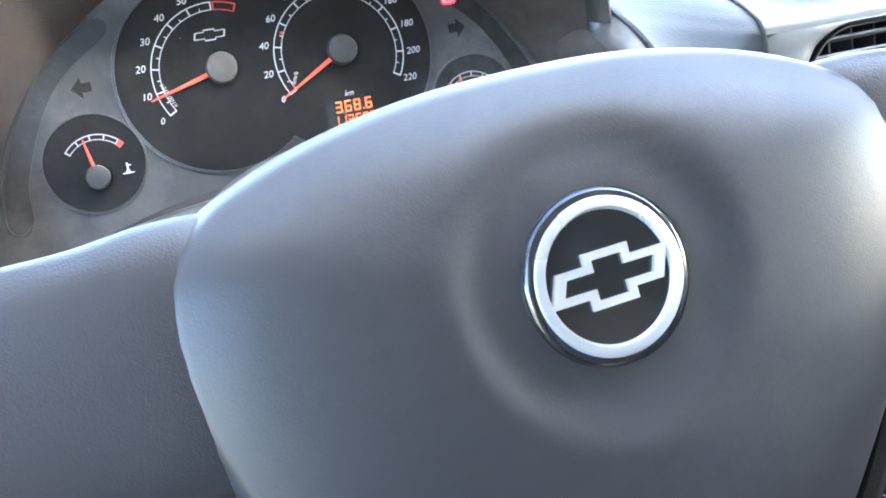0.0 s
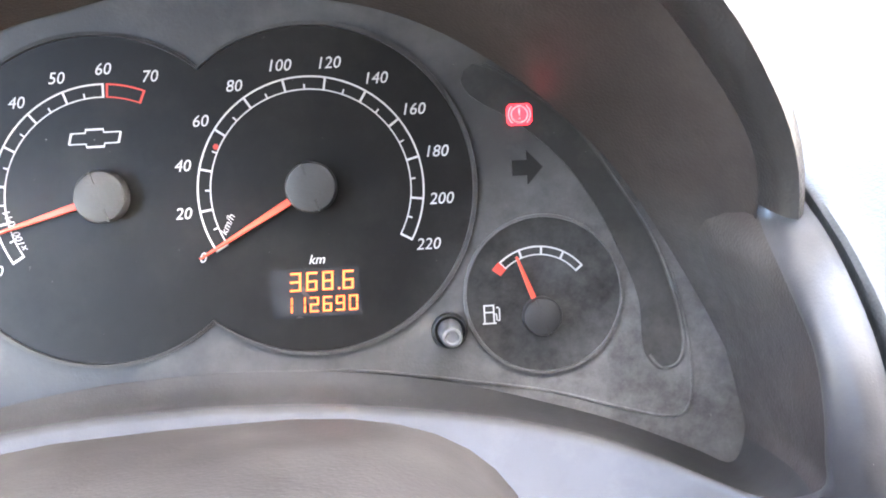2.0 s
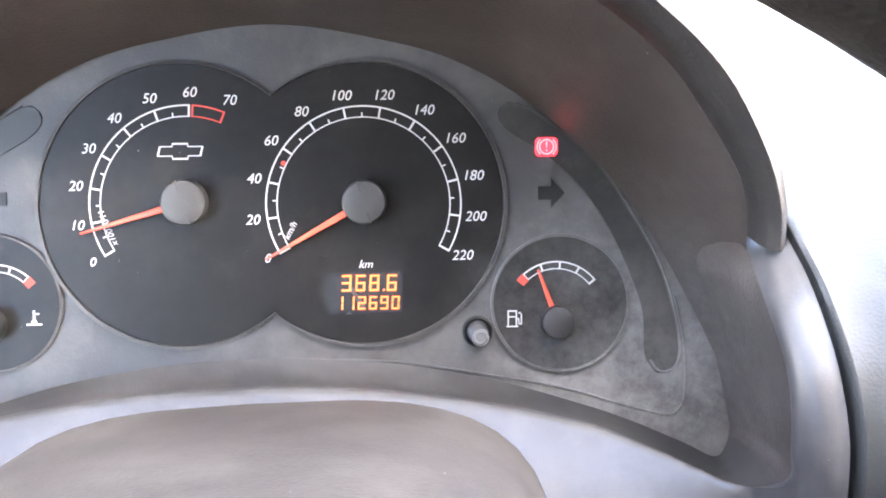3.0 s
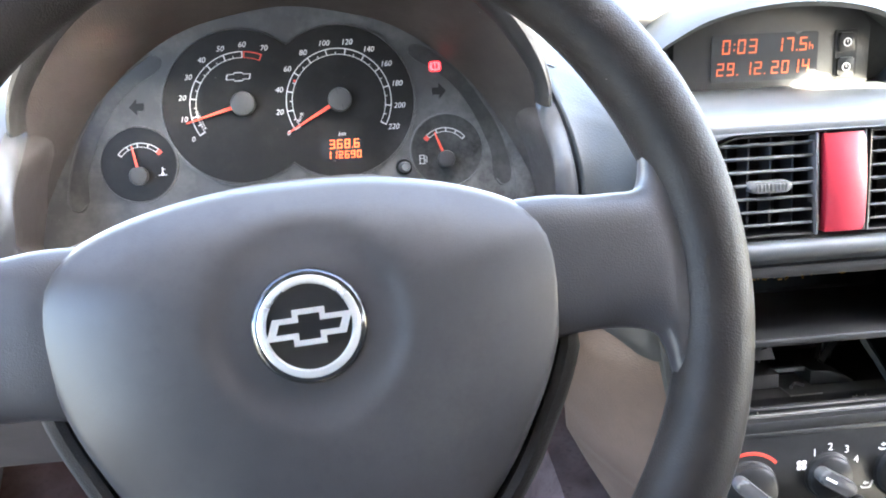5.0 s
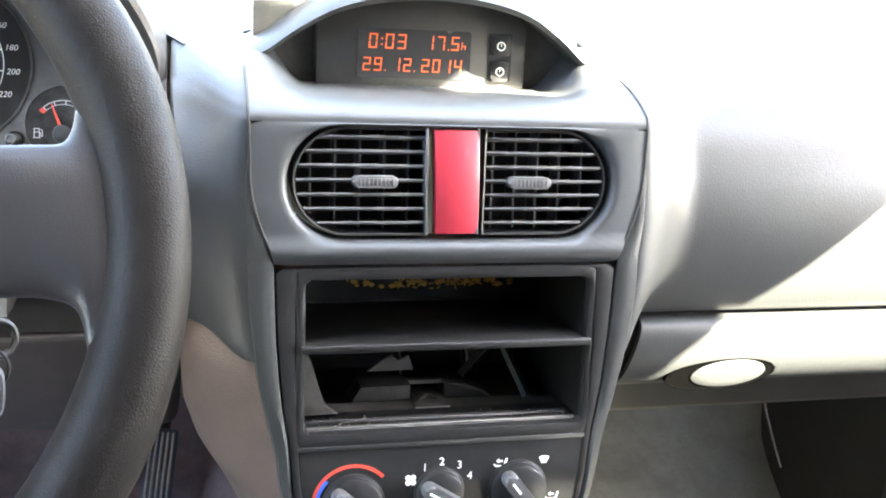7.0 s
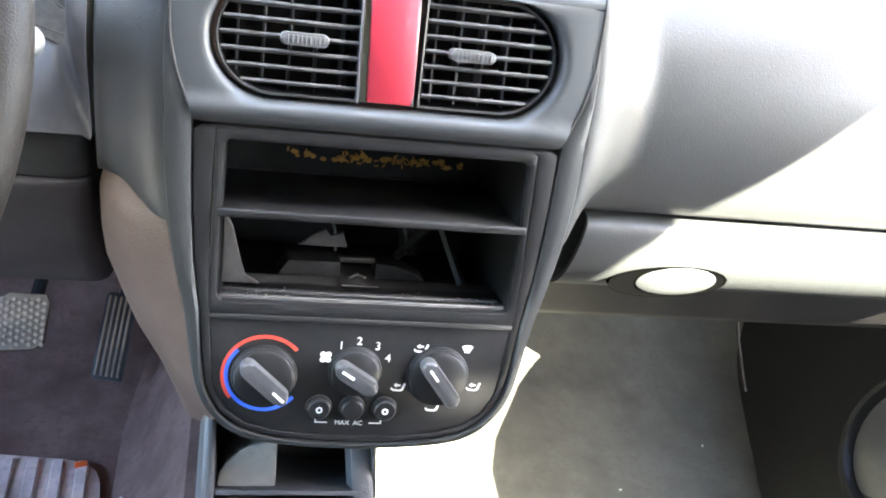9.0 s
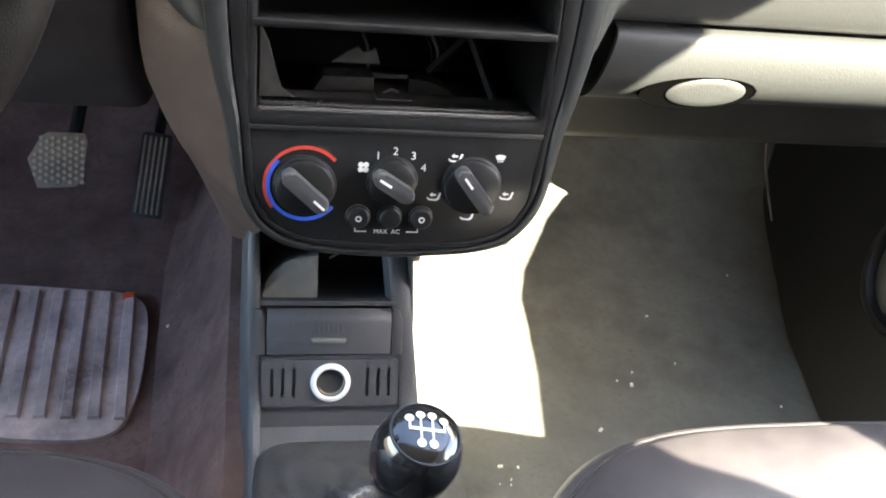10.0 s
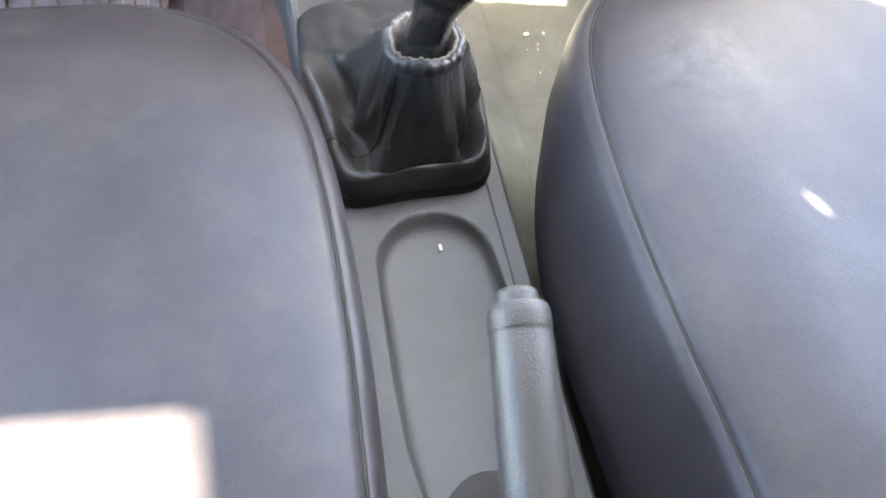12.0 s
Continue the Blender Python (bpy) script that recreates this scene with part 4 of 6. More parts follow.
def build_column():
    c = thing("steering_column", WHL @ Vector((0, 0, -120)), "dusty grey plastic steering column shroud", "column")
    rings = []
    for z, hx, hy, dy in ((-70, 44, 34, 0), (-88, 56, 44, 1), (-91, 66, 52, 3), (-95, 70, 54, 4), (-100, 72, 55.5, 4.5), (-140, 78, 59, 7), (-200, 83, 62, 9), (-238, 86, 62, 10), (-252, 86, 60, 9), (-260, 82, 56, 4), (-264, 74, 48, 0)):
        ring = []
        for j in range(40):
            a = 2 * math.pi * j / 40
            ca, sa = math.cos(a), math.sin(a)
            ring.append((hx * math.copysign(abs(ca) ** 0.6, ca), dy + hy * math.copysign(abs(sa) ** 0.62, sa), z))
        rings.append(ring)
    part("shroud", put(loft(rings, cap=(True, True)), WHL), COLUMN, c)
    lock = part("ignition_lock", put(lathe([(13, 0), (13, 14), (10, 17), (0.01, 17)], 24), WHL @ Matrix.Translation((66, -46, -100)) @ Matrix.Rotation(radians(70), 4, "Y")), BLACK, c, "round black ignition lock")
    for s in (1, -1):
        stalk = [(s * x, y, z) for x, y, z in ((70, 22, -95), (95, 26, -88), (125, 30, -80), (150, 32, -76))]
        if s < 0:
            part("stalk", put(tube(smooth_line(stalk, 4), 6.5, 12), WHL), BLACK, c)
    # wiper stalk: shaft, ribbed ring, pale end
    line = smooth_line([(-0.285, 0.012, 0.541), (-0.2552, 0.0, 0.5496), (-0.225, -0.016, 0.549), (-0.195, -0.038, 0.556), (-0.165, -0.060, 0.571)], 6)
    arm = part("stalk", tube(line[:14], 0.0058, 14), BLACK, c, "black wiper stalk")
    part("ribbed_ring", join(*[tube([line[i], line[i].lerp(line[i + 1], 0.6)], 0.0072, 16) for i in range(4, 11)]), BLACK, arm, "ribbed black ring")
    part("end_cap", tube([line[13]] + line[14:21] + [line[20].lerp(line[21], f) for f in (0.35, 0.6, 0.75, 0.8)], [0.0078] * 8 + [0.0074, 0.0062, 0.0042, 0.0006], 18), SILVER, arm, "pale grey stalk end")
    part("band", tube([line[19], line[19].lerp(line[20], 0.25)], 0.0085, 18), BLACK, arm)
    k = thing("ignition_key", (-0.243, -0.09, 0.51), "black car key with a pale fob hanging from the ignition", "key")
    part("key_head", grow(join(box(-0.004, 0.004, 0.010, 0.030, -0.001, 0.001), tube([(0.0085 * math.cos(radians(a)), 0.0085 * math.sin(radians(a)), 0) for a in range(0, 360, 20)], 0.0018, 8, closed=True)),
                          Matrix.Translation((-0.2460, -0.090, 0.5156)) @ Matrix.Rotation(radians(65), 4, "X") @ Matrix.Rotation(radians(35), 4, "Y")), BLACK, k, "black plastic key head")
    part("key_ring", grow(tube([(0.010 * math.cos(radians(a)), 0.010 * math.sin(radians(a)), 0) for a in range(0, 360, 15)], 0.0009, 8, closed=True),
                          Matrix.Translation((-0.2505, -0.099, 0.505)) @ Matrix.Rotation(radians(70), 4, "X")), BLACK, k)
    part("fob", grow(prism(flat(smooth_line([(-12, 16, 0), (8, 20, 0), (13, 8, 0), (11, -14, 0), (0, -20, 0), (-12, -16, 0)], 5, closed=True)), -4, 4, 2.5),
                     Matrix.Translation((-0.2500, -0.109, 0.497)) @ Matrix.Rotation(radians(62), 4, "X") @ Matrix.Scale(0.00064, 4)), FOB, k, "pale grey remote fob")


# ---- centre stack ----
SEAM = [(50, 110.5), (30, 109.8), (0, 108.5), (-35, 105.5), (-65, 101), (-95, 98.5), (-115, 95), (-130, 87), (-141, 74), (-147, 55), (-150, 28), (-151, 0)]


def build_stack():
    s = thing("centre_stack", (0, 0.0, 0.30), "grey plastic centre stack with vents, empty radio slot and heater dials", "centre console")
    upper = [(125.6, 138.1), (125.4, 120), (124, 98), (120, 80), (112, 58), (110.6, 51)]
    upper = upper + [(-x, y) for x, y in upper[::-1]]
    oval = rounded(-103, 104, 67, 137, 34.5, 14)
    bezel = frame_ring(upper, oval, (0, 100), ((0, 0.0), (0.15, 0.3), (0.3, 0.6), (0.5, 0.8), (0.68, 0.8), (0.82, 0.6), (0.93, -1.0), (0.98, -4), (1.0, -10), (1.0, -24)), 200)
    for v in bezel.verts:   # the lower edge swells to a soft roll
        t = (67.5 - v.co.y) / 16.5
        if t > 0 and v.co.z > -2:
            v.co.z += 3.4 * math.sin(math.pi * min(1.0, t)) ** 0.8 - 3.0 * ease((t - 0.55) / 0.45)
    part("vent_bezel", put(bezel, CON), BEZEL, s)
    # lower frame round radio slot and heater panel
    low = [(x, y) for y, x in SEAM] + [(-x, y) for y, x in SEAM[-2::-1]]
    hole = [(97, 48.5), (98, 20), (97.5, -30), (95.5, -66), (93.5, -95), (91, -115), (83, -129), (71, -138), (52, -143.5), (26, -146), (0, -147)]
    hole = hole + [(-x, y) for x, y in hole[-2::-1]]
    part("lower_frame", put(frame_ring(low, hole, (0, -50), ((0, -40), (0, -3), (0.08, -1.0), (0.3, -0.3), (0.9, -0.4), (1.0, -0.8), (1.0, -30)), 200), CON), FRAME, s, "black frame round slot and dials")
    # vents
    for side in (-1, 1):
        v = thing("air_vent", CON @ Vector((side * 60, 102, -10)), "black slatted air vent with a grey thumb lever", "air vent", "dash vents")
        x0, x1 = (18, 100.5) if side > 0 else (-100.5, -17)
        a, b = min(abs(x0), abs(x1)), max(abs(x0), abs(x1))
        shape = [(a, 136), (b - 32, 136)] + [(b - 33 + 33 * math.sin(radians(t)), 102.5 + 33.5 * math.cos(radians(t))) for t in range(10, 180, 10)] + [(b - 32, 69), (a, 69)]
        shape = [(side * x, y) for x, y in shape]
        c = (side * (a + b) / 2, 102.5)
        small = [(c[0] + (x - c[0]) * 0.955, c[1] + (y - c[1]) * 0.94) for x, y in shape]
        part("housing", put(frame_ring(shape, small, c, ((0, -26), (0, -4.5), (0.3, -2.6), (0.8, -3.0), (1.0, -5), (1.0, -60)), 120), CON), BLACK, v)
        part("back", put(prism(small, -62, -60), CON), DARK, v)
        for i in range(7):
            y = 76.2 + 8.8 * i
            half = math.sqrt(max(0.0, 33 ** 2 - (y - 102.5) ** 2))
            far = b - 35 + half
            part("slat", put(box(min(side * (a + 1.5), side * far), max(side * (a + 1.5), side * far), -5.0, 5.0, -0.9, 0.9, 0.5, 1), CON, 0, y, -9, tip=78), SLAT, v)
        for i in range(5):
            x = a + 10 + (b - a - 16) * i / 4.4
            half = math.sqrt(max(30.0, 31 ** 2 - max(0, x - (b - 34)) ** 2))
            part("vane", put(box(side * x - 0.8, side * x + 0.8, 102.5 - half, 102.5 + half, -34, -17, 0.4, 1), CON), VANE, v)
        lx = -50.5 if side < 0 else 48
        lever = part("lever", put(prism(rounded(lx - 14, lx + 14, 99.2, 106.4, 3.4), -6, 2.0, 1.4), CON), SLAT, v, "ribbed grey thumb lever")
        for i in range(9):
            part("rib", put(box(lx - 10 + 2.5 * i, lx - 9 + 2.5 * i, 100.4, 105.2, 1.6, 2.7, 0.2, 1), CON), SLAT, lever)
    red = [(-14.5, 135), (13.6, 135), (15.2, 70.5), (-11.8, 70.5)]
    strip = []
    for i in range(13):
        f = i / 12
        y = 135 - 64.5 * f
        l, r = -14.5 + 2.7 * f, 13.6 + 1.6 * f
        z = -1.0 + 3.4 * math.sin(math.pi * f) ** 0.7
        strip.append([(l, y, z - 9), (l, y, z - 0.6), (l + 1, y, z), (0.5 * (l + r), y, z + 0.5), (r - 1, y, z), (r, y, z - 0.6), (r, y, z - 9)])
    part("red_strip", put(loft(strip, closed=False, cap=(False, False)), CON), RED, s, "glossy dark red strip between the vents")
    for x in (-17.0, 15.6):
        part("strip_edge", put(box(x, x + 1.6, 69.5, 136, -12, -0.2, 0.5, 1), CON, turn=1.2), SLAT, s)

    # ledge before the clock, clock hood and its display
    ledge = []
    wing = [(0.0359, 0.5832), (0.0364, 0.5850), (0.0374, 0.5868), (0.0392, 0.5886), (0.042, 0.5902), (0.0485, 0.5925), (0.0565, 0.5948), (0.066, 0.5968), (0.0765, 0.598), (0.092, 0.5993), (0.111, 0.600), (0.135, 0.6008), (0.165, 0.603)]
    dish = [(0.0359, 0.5832), (0.0364, 0.5850), (0.0374, 0.5867), (0.0392, 0.5883), (0.042, 0.5896), (0.0485, 0.5908), (0.0565, 0.5912), (0.066, 0.5905), (0.0765, 0.589), (0.092, 0.586), (0.111, 0.582), (0.135, 0.577), (0.165, 0.572)]
    for i in range(61):
        x = -0.1258 + 0.2516 * i / 60
        e = ease((abs(x) / 0.1258 - 0.66) / 0.26)
        ledge.append([Vector((x, p[0] + (q[0] - p[0]) * e, p[1] + (q[1] - p[1]) * e)) for p, q in zip(dish, wing)])
    part("ledge", skin(loft(ledge, closed=False), (0, 0.003, -0.003)), BEZEL, s)
    for sx in (-1, 1):
        path = [CON @ Vector((sx * x, y, 0.4)) for x, y in ((112.8, 60), (120.8, 80), (124.8, 100), (125.6, 120), (125.9, 138))] + [Vector((sx * 0.1262, y, z + 0.0004)) for y, z in wing[3:10]]
        part("edge_seam", tube(smooth_line(path, 4), 0.0009, 6), DARK, s)
    clock = thing("clock_display", (0, 0.15, 0.57), "arched clock housing with orange figures on black", "clock")
    nose = [(-125.6, 0.597), (-122, 0.599), (-110, 0.606), (-90, 0.622), (-65, 0.637), (-35, 0.6455), (0, 0.6485), (35, 0.6455), (65, 0.637), (90, 0.622), (110, 0.606), (122, 0.599), (125.6, 0.597)]
    line = smooth_line([(x / 1000, z, 0) for x, z in nose], 5)
    hood = []
    for p in line:
        x, z = p.x, p.y
        out = 0.014 * (1 - (x / 0.124) ** 2)
        y = 0.128 - out
        hood.append([Vector((x, 0.34, min(z, 0.607) + 0.002)), Vector((x * 1.0, 0.24, z - 0.010)), Vector((x, y + 0.03, z + 0.002)), Vector((x, y + 0.006, z + 0.0005)), Vector((x, y, z - 0.003)), Vector((x, y + 0.003, z - 0.007)), Vector((x * 0.97, y + 0.05, z - 0.008)), Vector((x * 0.95, 0.20, z - 0.010))])
    part("hood", loft(hood, closed=False), DASH, clock, "bright grey arched hood")
    dm = plane_frame((0, 0.150, 0.597), 12)
    part("recess", put(box(-118, 118, -40, 46, -12, -9), dm), DARK, clock)
    body = [(-76, -29), (-76, 20), (-66, 34), (-40, 43), (0, 46), (40, 43), (66, 34), (76, 20), (76, -29)]
    part("housing", put(prism(body, -12, 0, 2), dm), HUBCAP, clock)
    part("screen", put(prism(rounded(-47, 34.5, -17, 17, 2), 0.0, 0.9), dm), LCD, clock, "black display window")
    for text, h, x, y in (("0:03", 10.2, -26, 8.4), ("17.5", 9.6, 13.5, 8.4), ("h", 5.2, 29.0, 7.0), ("29. 12. 2014", 9.2, -7.5, -7.6)):
        for bm in segments(text, h):
            part("digit", put(bm, dm, x, y, 1.2), CLOCK_DIGIT, clock)
    part("button_plate", put(prism(rounded(48, 65, -17, 17, 2), 0, 1.0), dm), BLACK, clock)
    for y in (8, -10):
        btn = part("button", put(prism(rounded(50, 63, y - 7, y + 7, 2), 0, 3.0, 0.8), dm), BLACK, clock)
        part("clock_sign", put(join(arc_band(56.5, y, 2.4, 3.2, 0, 360, 3.02, 3.15, 24), box(56.2, 56.8, y - 0.2, y + 1.9, 3.02, 3.15)), dm), WHITE, btn)

    # radio slot: rim, shelf, cavity with loose bracket and wires
    slot = thing("radio_slot", CON @ Vector((0, -10, -60)), "empty black radio slot with a shelf and dusty cables", "radio slot")
    inn = rounded(-91.5, 92.5, -57.5, 41.5, 2)
    part("rim", put(frame_ring(rounded(-97, 97, -66, 49, 3), inn, (0, -8), ((0, -0.9), (0.1, -0.5), (0.6, -0.5), (0.9, -1.4), (1, -4), (1, -40)), 160), CON), FRAME, slot)
    part("side_wall", put(box(-94, -91, -62, 46, -150, -6), CON), SLOT_SHADED, slot)
    part("side_wall", put(box(92, 95, -62, 46, -150, -6), CON), SLOT_SHADED, slot)
    part("roof", put(box(-91, 92, 41.2, 43.4, -120, -6), CON), SLOT_SHADED, slot)
    part("upper_back", put(box(-91, 92, 2, 41, -116, -113), CON), SLOT_SHADED, slot)
    part("shelf", put(join(box(-93.5, 94, -3.4, 0.6, -114, 1.5, 1.2, 2), box(-94.5, 95, -3.6, 1.8, 0.2, 4.4, 1.6, 3)), CON), FRAME, slot, "black plastic shelf with a worn front edge")
    # near-black floor and lid, added to keep out sun and the lit carpet
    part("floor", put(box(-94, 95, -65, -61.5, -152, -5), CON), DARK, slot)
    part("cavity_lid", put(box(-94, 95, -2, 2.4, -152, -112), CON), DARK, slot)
    rnd = random.Random(5)
    for k in range(22):
        x, r = -46 + 5.6 * k + rnd.uniform(-3, 3), rnd.uniform(0.9, 2.2)
        h = 14.5 + rnd.uniform(-2.5, 2.5)
        part("foam_scrap", put(prism([(x + r * 1.5 * math.cos(a) * rnd.uniform(0.7, 1.2), h + r * math.sin(a) * rnd.uniform(0.7, 1.2)) for a in (0, 1.05, 2.1, 3.14, 4.2, 5.24)], -113, -112 + rnd.uniform(0, 1.5), 0.3, 1), CON), STRAW, slot)
    # near-black sheet standing in for shade at the back
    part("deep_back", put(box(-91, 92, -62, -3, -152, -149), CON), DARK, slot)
    part("sill", put(join(box(-92, 93, -62, -58, -60, -5, 0.8, 1), box(-90, 91, -60, -56.5, -26, -20, 0.8, 1), box(-90, 91, -58.6, -55.5, -10, -7, 0.6, 1)), CON), DUSTY, slot, "dusty stepped lower edge")
    for b in ([(-54, -57.5), (-47, -47), (-12, -46.5), (-12, -57.5)], [(12, -57.5), (12, -46.5), (27, -47.5), (40, -53), (47, -57.5)]):
        part("bracket_plate", put(prism(b, -82, -58, 1.2), CON), BRACKET, slot, "dusty black bracket in the slot")
    part("cross_piece", put(box(-13, 13, -49.5, -46.2, -74, -67, 0.8), CON), DUSTY, slot)
    part("notch_floor", put(join(box(-12, 12, -57.6, -56.6, -82, -40), tube(smooth_line([(-6, -55.5, -52), (0, -54.6, -58), (5, -55.4, -54)], 4), 1.2, 6)), CON), DUSTY, slot)
    for p, q in (((57, -18, -84), (72, -57, -54)), ((27, -45, -72), (57, -20, -86))):
        part("strut", put(tube([p, q], 3.0, 4), CON), BRACKET, slot)
    part("tab", put(prism([(-40, -42), (-30, -34), (-22, -30), (-18, -35), (-10, -31), (-6, -42)], -80, -77, 0.6), CON), DUSTY, slot)
    part("left_post", put(prism([(-90, -56), (-90, -8), (-84, -20), (-76, -50), (-66, -56)], -36, -32, 0.8), CON), DUSTY, slot)
    for i, (x, y) in enumerate(((24, -4), (28, -4), (31, -4), (-22, -4), (35, -5))):
        cable = smooth_line([(x - 2, y, -112), (x, y - 8, -96), (x + 3, y - 18, -88), (x + 7, y - 28, -84), (x + 9, y - 44, -90)], 6)
        part("cable", put(tube(cable, 1.1, 6), CON), WIRE if i % 2 else BLACK, slot)
    part("plug", put(lathe([(3, 0), (3, 5), (0.01, 6)], 12), CON, 12, -12, -96), WHITE, slot)
    rng = random.Random(11)
    bits = [put(box(-0.5, 0.5, -0.35, 0.35, -0.4, 0.4), Matrix.Identity(4), rng.choice((-1, 1)) * (86 - abs(rng.gauss(0, 26))), rng.uniform(-57.6, -55.2), rng.uniform(-27, -7), rng.uniform(0, 180)) for i in range(60)]
    tagged(part("grit", put(join(*bits), CON), LINING, slot, "pale grit along the lower edge"), kind="stuff")
    rng = random.Random(4)
    bits = []
    for i in range(70):
        x = rng.gauss(20, 28)
        bits.append(put(box(-1.6, 1.6, -0.5, 0.5, -0.4, 0.4), Matrix.Identity(4), max(-60, min(75, x)), 14.5 + rng.gauss(0, 1.8), -112.4, rng.uniform(0, 180)))
    tagged(part("debris", put(join(*bits), CON), STRAW, slot, "rusty crumbs on the back of the slot"), kind="stuff")

    # heater panel
    h = thing("heater_panel", CON @ Vector((0, -105, 0)), "black heater panel with three dials and three buttons", "heater control")
    plate = [(x * 0.996, y) for x, y in hole if y < -60]
    plate = [(95.5, -67.5)] + [(x, y + 0.4) for x, y in plate if y < -70] + [(-95.5, -67.5)]
    part("plate", put(prism(plate, -8, -1.2, 0.6), CON), FRAME, h)
    part("top_lip", put(box(-96, 96, -68.5, -65.4, -6, 0.6, 0.8, 2), CON), POCKET, h)
    for cx, cy, r, ang, mark in ((-60, -105.5, 19, -42, 1), (-3.2, -101, 15.5, -32, 0), (50.5, -102.5, 19, -52, 0)):
        d = part("dial", put(lathe([(r + 1.6, -1.2), (r + 1.2, 0.2), (r, 0.8), (r - 0.6, 5), (r - 2.5, 6.2), (0.01, 6.4)], 48), CON @ Matrix.Translation((cx, cy, 0))), BLACK, h, "round black turning dial")
        grip = prism(rounded(-r * 0.98, r * 0.98, -5.2, 5.2, 5), 5.5, 15, 2.2, 3)
        part("grip", put(grip, CON @ Matrix.Translation((cx, cy, 0)), turn=ang), KNOBGREY, d, "raised grey grip")
        mx = r * (0.62 if mark else -0.45)
        part("pointer", put(box(mx - 4.5, mx + 4.5, -0.8, 0.8, 14.9, 15.3), CON @ Matrix.Translation((cx, cy, 0)), turn=ang), WHITE, d)
    part("warm_band", put(arc_band(-60, -105.5, 24.6, 26.9, 42, 218, -1.15, -0.9, 56), CON), REDPRINT, h)
    part("cool_band", put(arc_band(-60, -105.5, 22.4, 24.8, 136, 322, -1.1, -0.8, 56), CON), BLUEPRINT, h)
    for txt, x, y in (("1", -13.3, -84), ("2", -2, -80.6), ("3", 10, -83.5), ("4", 17.2, -91.5)):
        part("number", put(letters(txt, 7.6), CON, x, y, -1.0), WHITE, h)
    fan = join(*[put(prism(circle(2.4, 0, 1.9, 10), 0, 0.15), Matrix.Identity(4), turn=90 * i + 45) for i in range(4)])
    part("fan_symbol", put(fan, CON, -22.5, -92, -1.1), WHITE, h)
    seat = [(-4.6, -0.5), (-3.7, -1.7), (0.4, -2.1), (1.8, -1.3), (3.3, 2.7), (4.4, 2.3), (3.1, -2.2), (1.3, -3.2), (-3.8, -2.9), (-5.3, -1.5)]
    arrow = [(-3.4, 1.0), (-1.4, 2.7), (-1.4, 1.6), (1.0, 1.5), (1.0, 0.4), (-1.4, 0.4), (-1.4, -0.6)]
    for x, y, blown in ((38.5, -83.5, True), (76, -109.3, True), (26.2, -111, True), (50.2, -124.6, False)):
        part("air_symbol", put(join(prism(seat, 0, 0.15), *([prism(arrow, 0, 0.15)] if blown else [])), CON, x, y, -1.1), WHITE, h)
    part("screen_symbol", put(join(prism([(-3.6, 1.6), (-2.4, -1.2), (2.4, -1.2), (3.6, 1.6), (1.6, 2.4), (-1.6, 2.4)], 0, 0.15), *[box(x - 0.35, x + 0.35, -2.8, -1.5, 0, 0.15) for x in (-1.4, 0, 1.4)]), CON, 68.5, -83, -1.1), WHITE, h)
    for x in (-24.3, -3, 18):
        b = part("button", put(lathe([(8.4, -1.2), (8.2, 0.5), (7.2, 1.0), (7.0, 3.6), (6.2, 4.4), (0.01, 4.2)], 32), CON @ Matrix.Translation((x, -126.3, 0))), BLACK, h, "small round black button")
        if x < -10 or x > 10:
            part("sign", put(arc_band(0, 0, 1.2, 2.1, 0, 360, 4.4, 4.5, 16), CON @ Matrix.Translation((x, -126.3, 0))), WHITE, b)
    part("caption", put(letters("MAX  AC", 4.4), CON, -4.2, -137.4, -1.0), WHITE, h)
    for x0, x1, e in ((-26, -18, -26), (9, 17, 16.4)):
        part("caption_line", put(join(box(x0, x1, -137.6, -137.0, -1.15, -0.95), box(e, e + 0.6, -137.02, -134.6, -1.15, -0.95)), CON), WHITE, h)

    # surround: dash plastic that wraps the stack down both sides and under it
    side = [(138.5, 125.0), (132, 125.2), (118, 124.8), (100, 124.6), (80, 120.5), (60, 112.6)] + SEAM
    width = {138.5: 0.8, 132: 1, 118: 1.5, 100: 3.5, 80: 8, 60: 15.2, 50: 17.2, 30: 17.5, 0: 15.5, -35: 12, -65: 9.5, -95: 7.5, -115: 6.5, -130: 6, -141: 6, -147: 5.5, -150: 5, -151: 5}
    rail = [(x, y, width[y]) for y, x in side] + [(-x, y, width[y]) for y, x in side[-2::-1]]
    line = smooth_line([(x, y, 0) for x, y, _ in rail], 4)
    wid = smooth_line([(w, 0, 0) for *_, w in rail], 4)
    rows = []
    for i, p in enumerate(line):
        t = (line[min(i + 1, len(line) - 1)] - line[max(i - 1, 0)]).normalized()
        o = Vector((-t.y, t.x, 0))
        if o.dot(p - Vector((0, -20, 0))) < 0:
            o = -o
        w = wid[i].x
        up = 1 - ease((p.y - 48) / 22)
        row = [p + o * 0.4 + Vector((0, 0, -4)), p + o * 0.8 + Vector((0, 0, -0.6)), p + o * (0.25 * w) + Vector((0, 0, 0.2 + 0.7 * up)), p + o * (0.6 * w) + Vector((0, 0, 0.2 + 0.6 * up)),
               p + o * (0.88 * w) + Vector((0, 0, -0.1 - 0.1 * up)), p + o * w + Vector((0, 0, -1.2 - 1.8 * up)), p + o * (w + 2) + Vector((0, 0, -32)), p + o * (w + 2) + Vector((0, 0, -80)), p + o * (w + 2) + Vector((0, 0, -150))]
        rows.append([CON @ q for q in row])
    part("surround", loft([r[:7] for r in rows], closed=False), DASH, s)
    part("back_edge", loft([r[6:] for r in rows], closed=False), POCKET, s)
    # flank towards the driver's footwell; brown bounce light is put into its colour
    rows = []
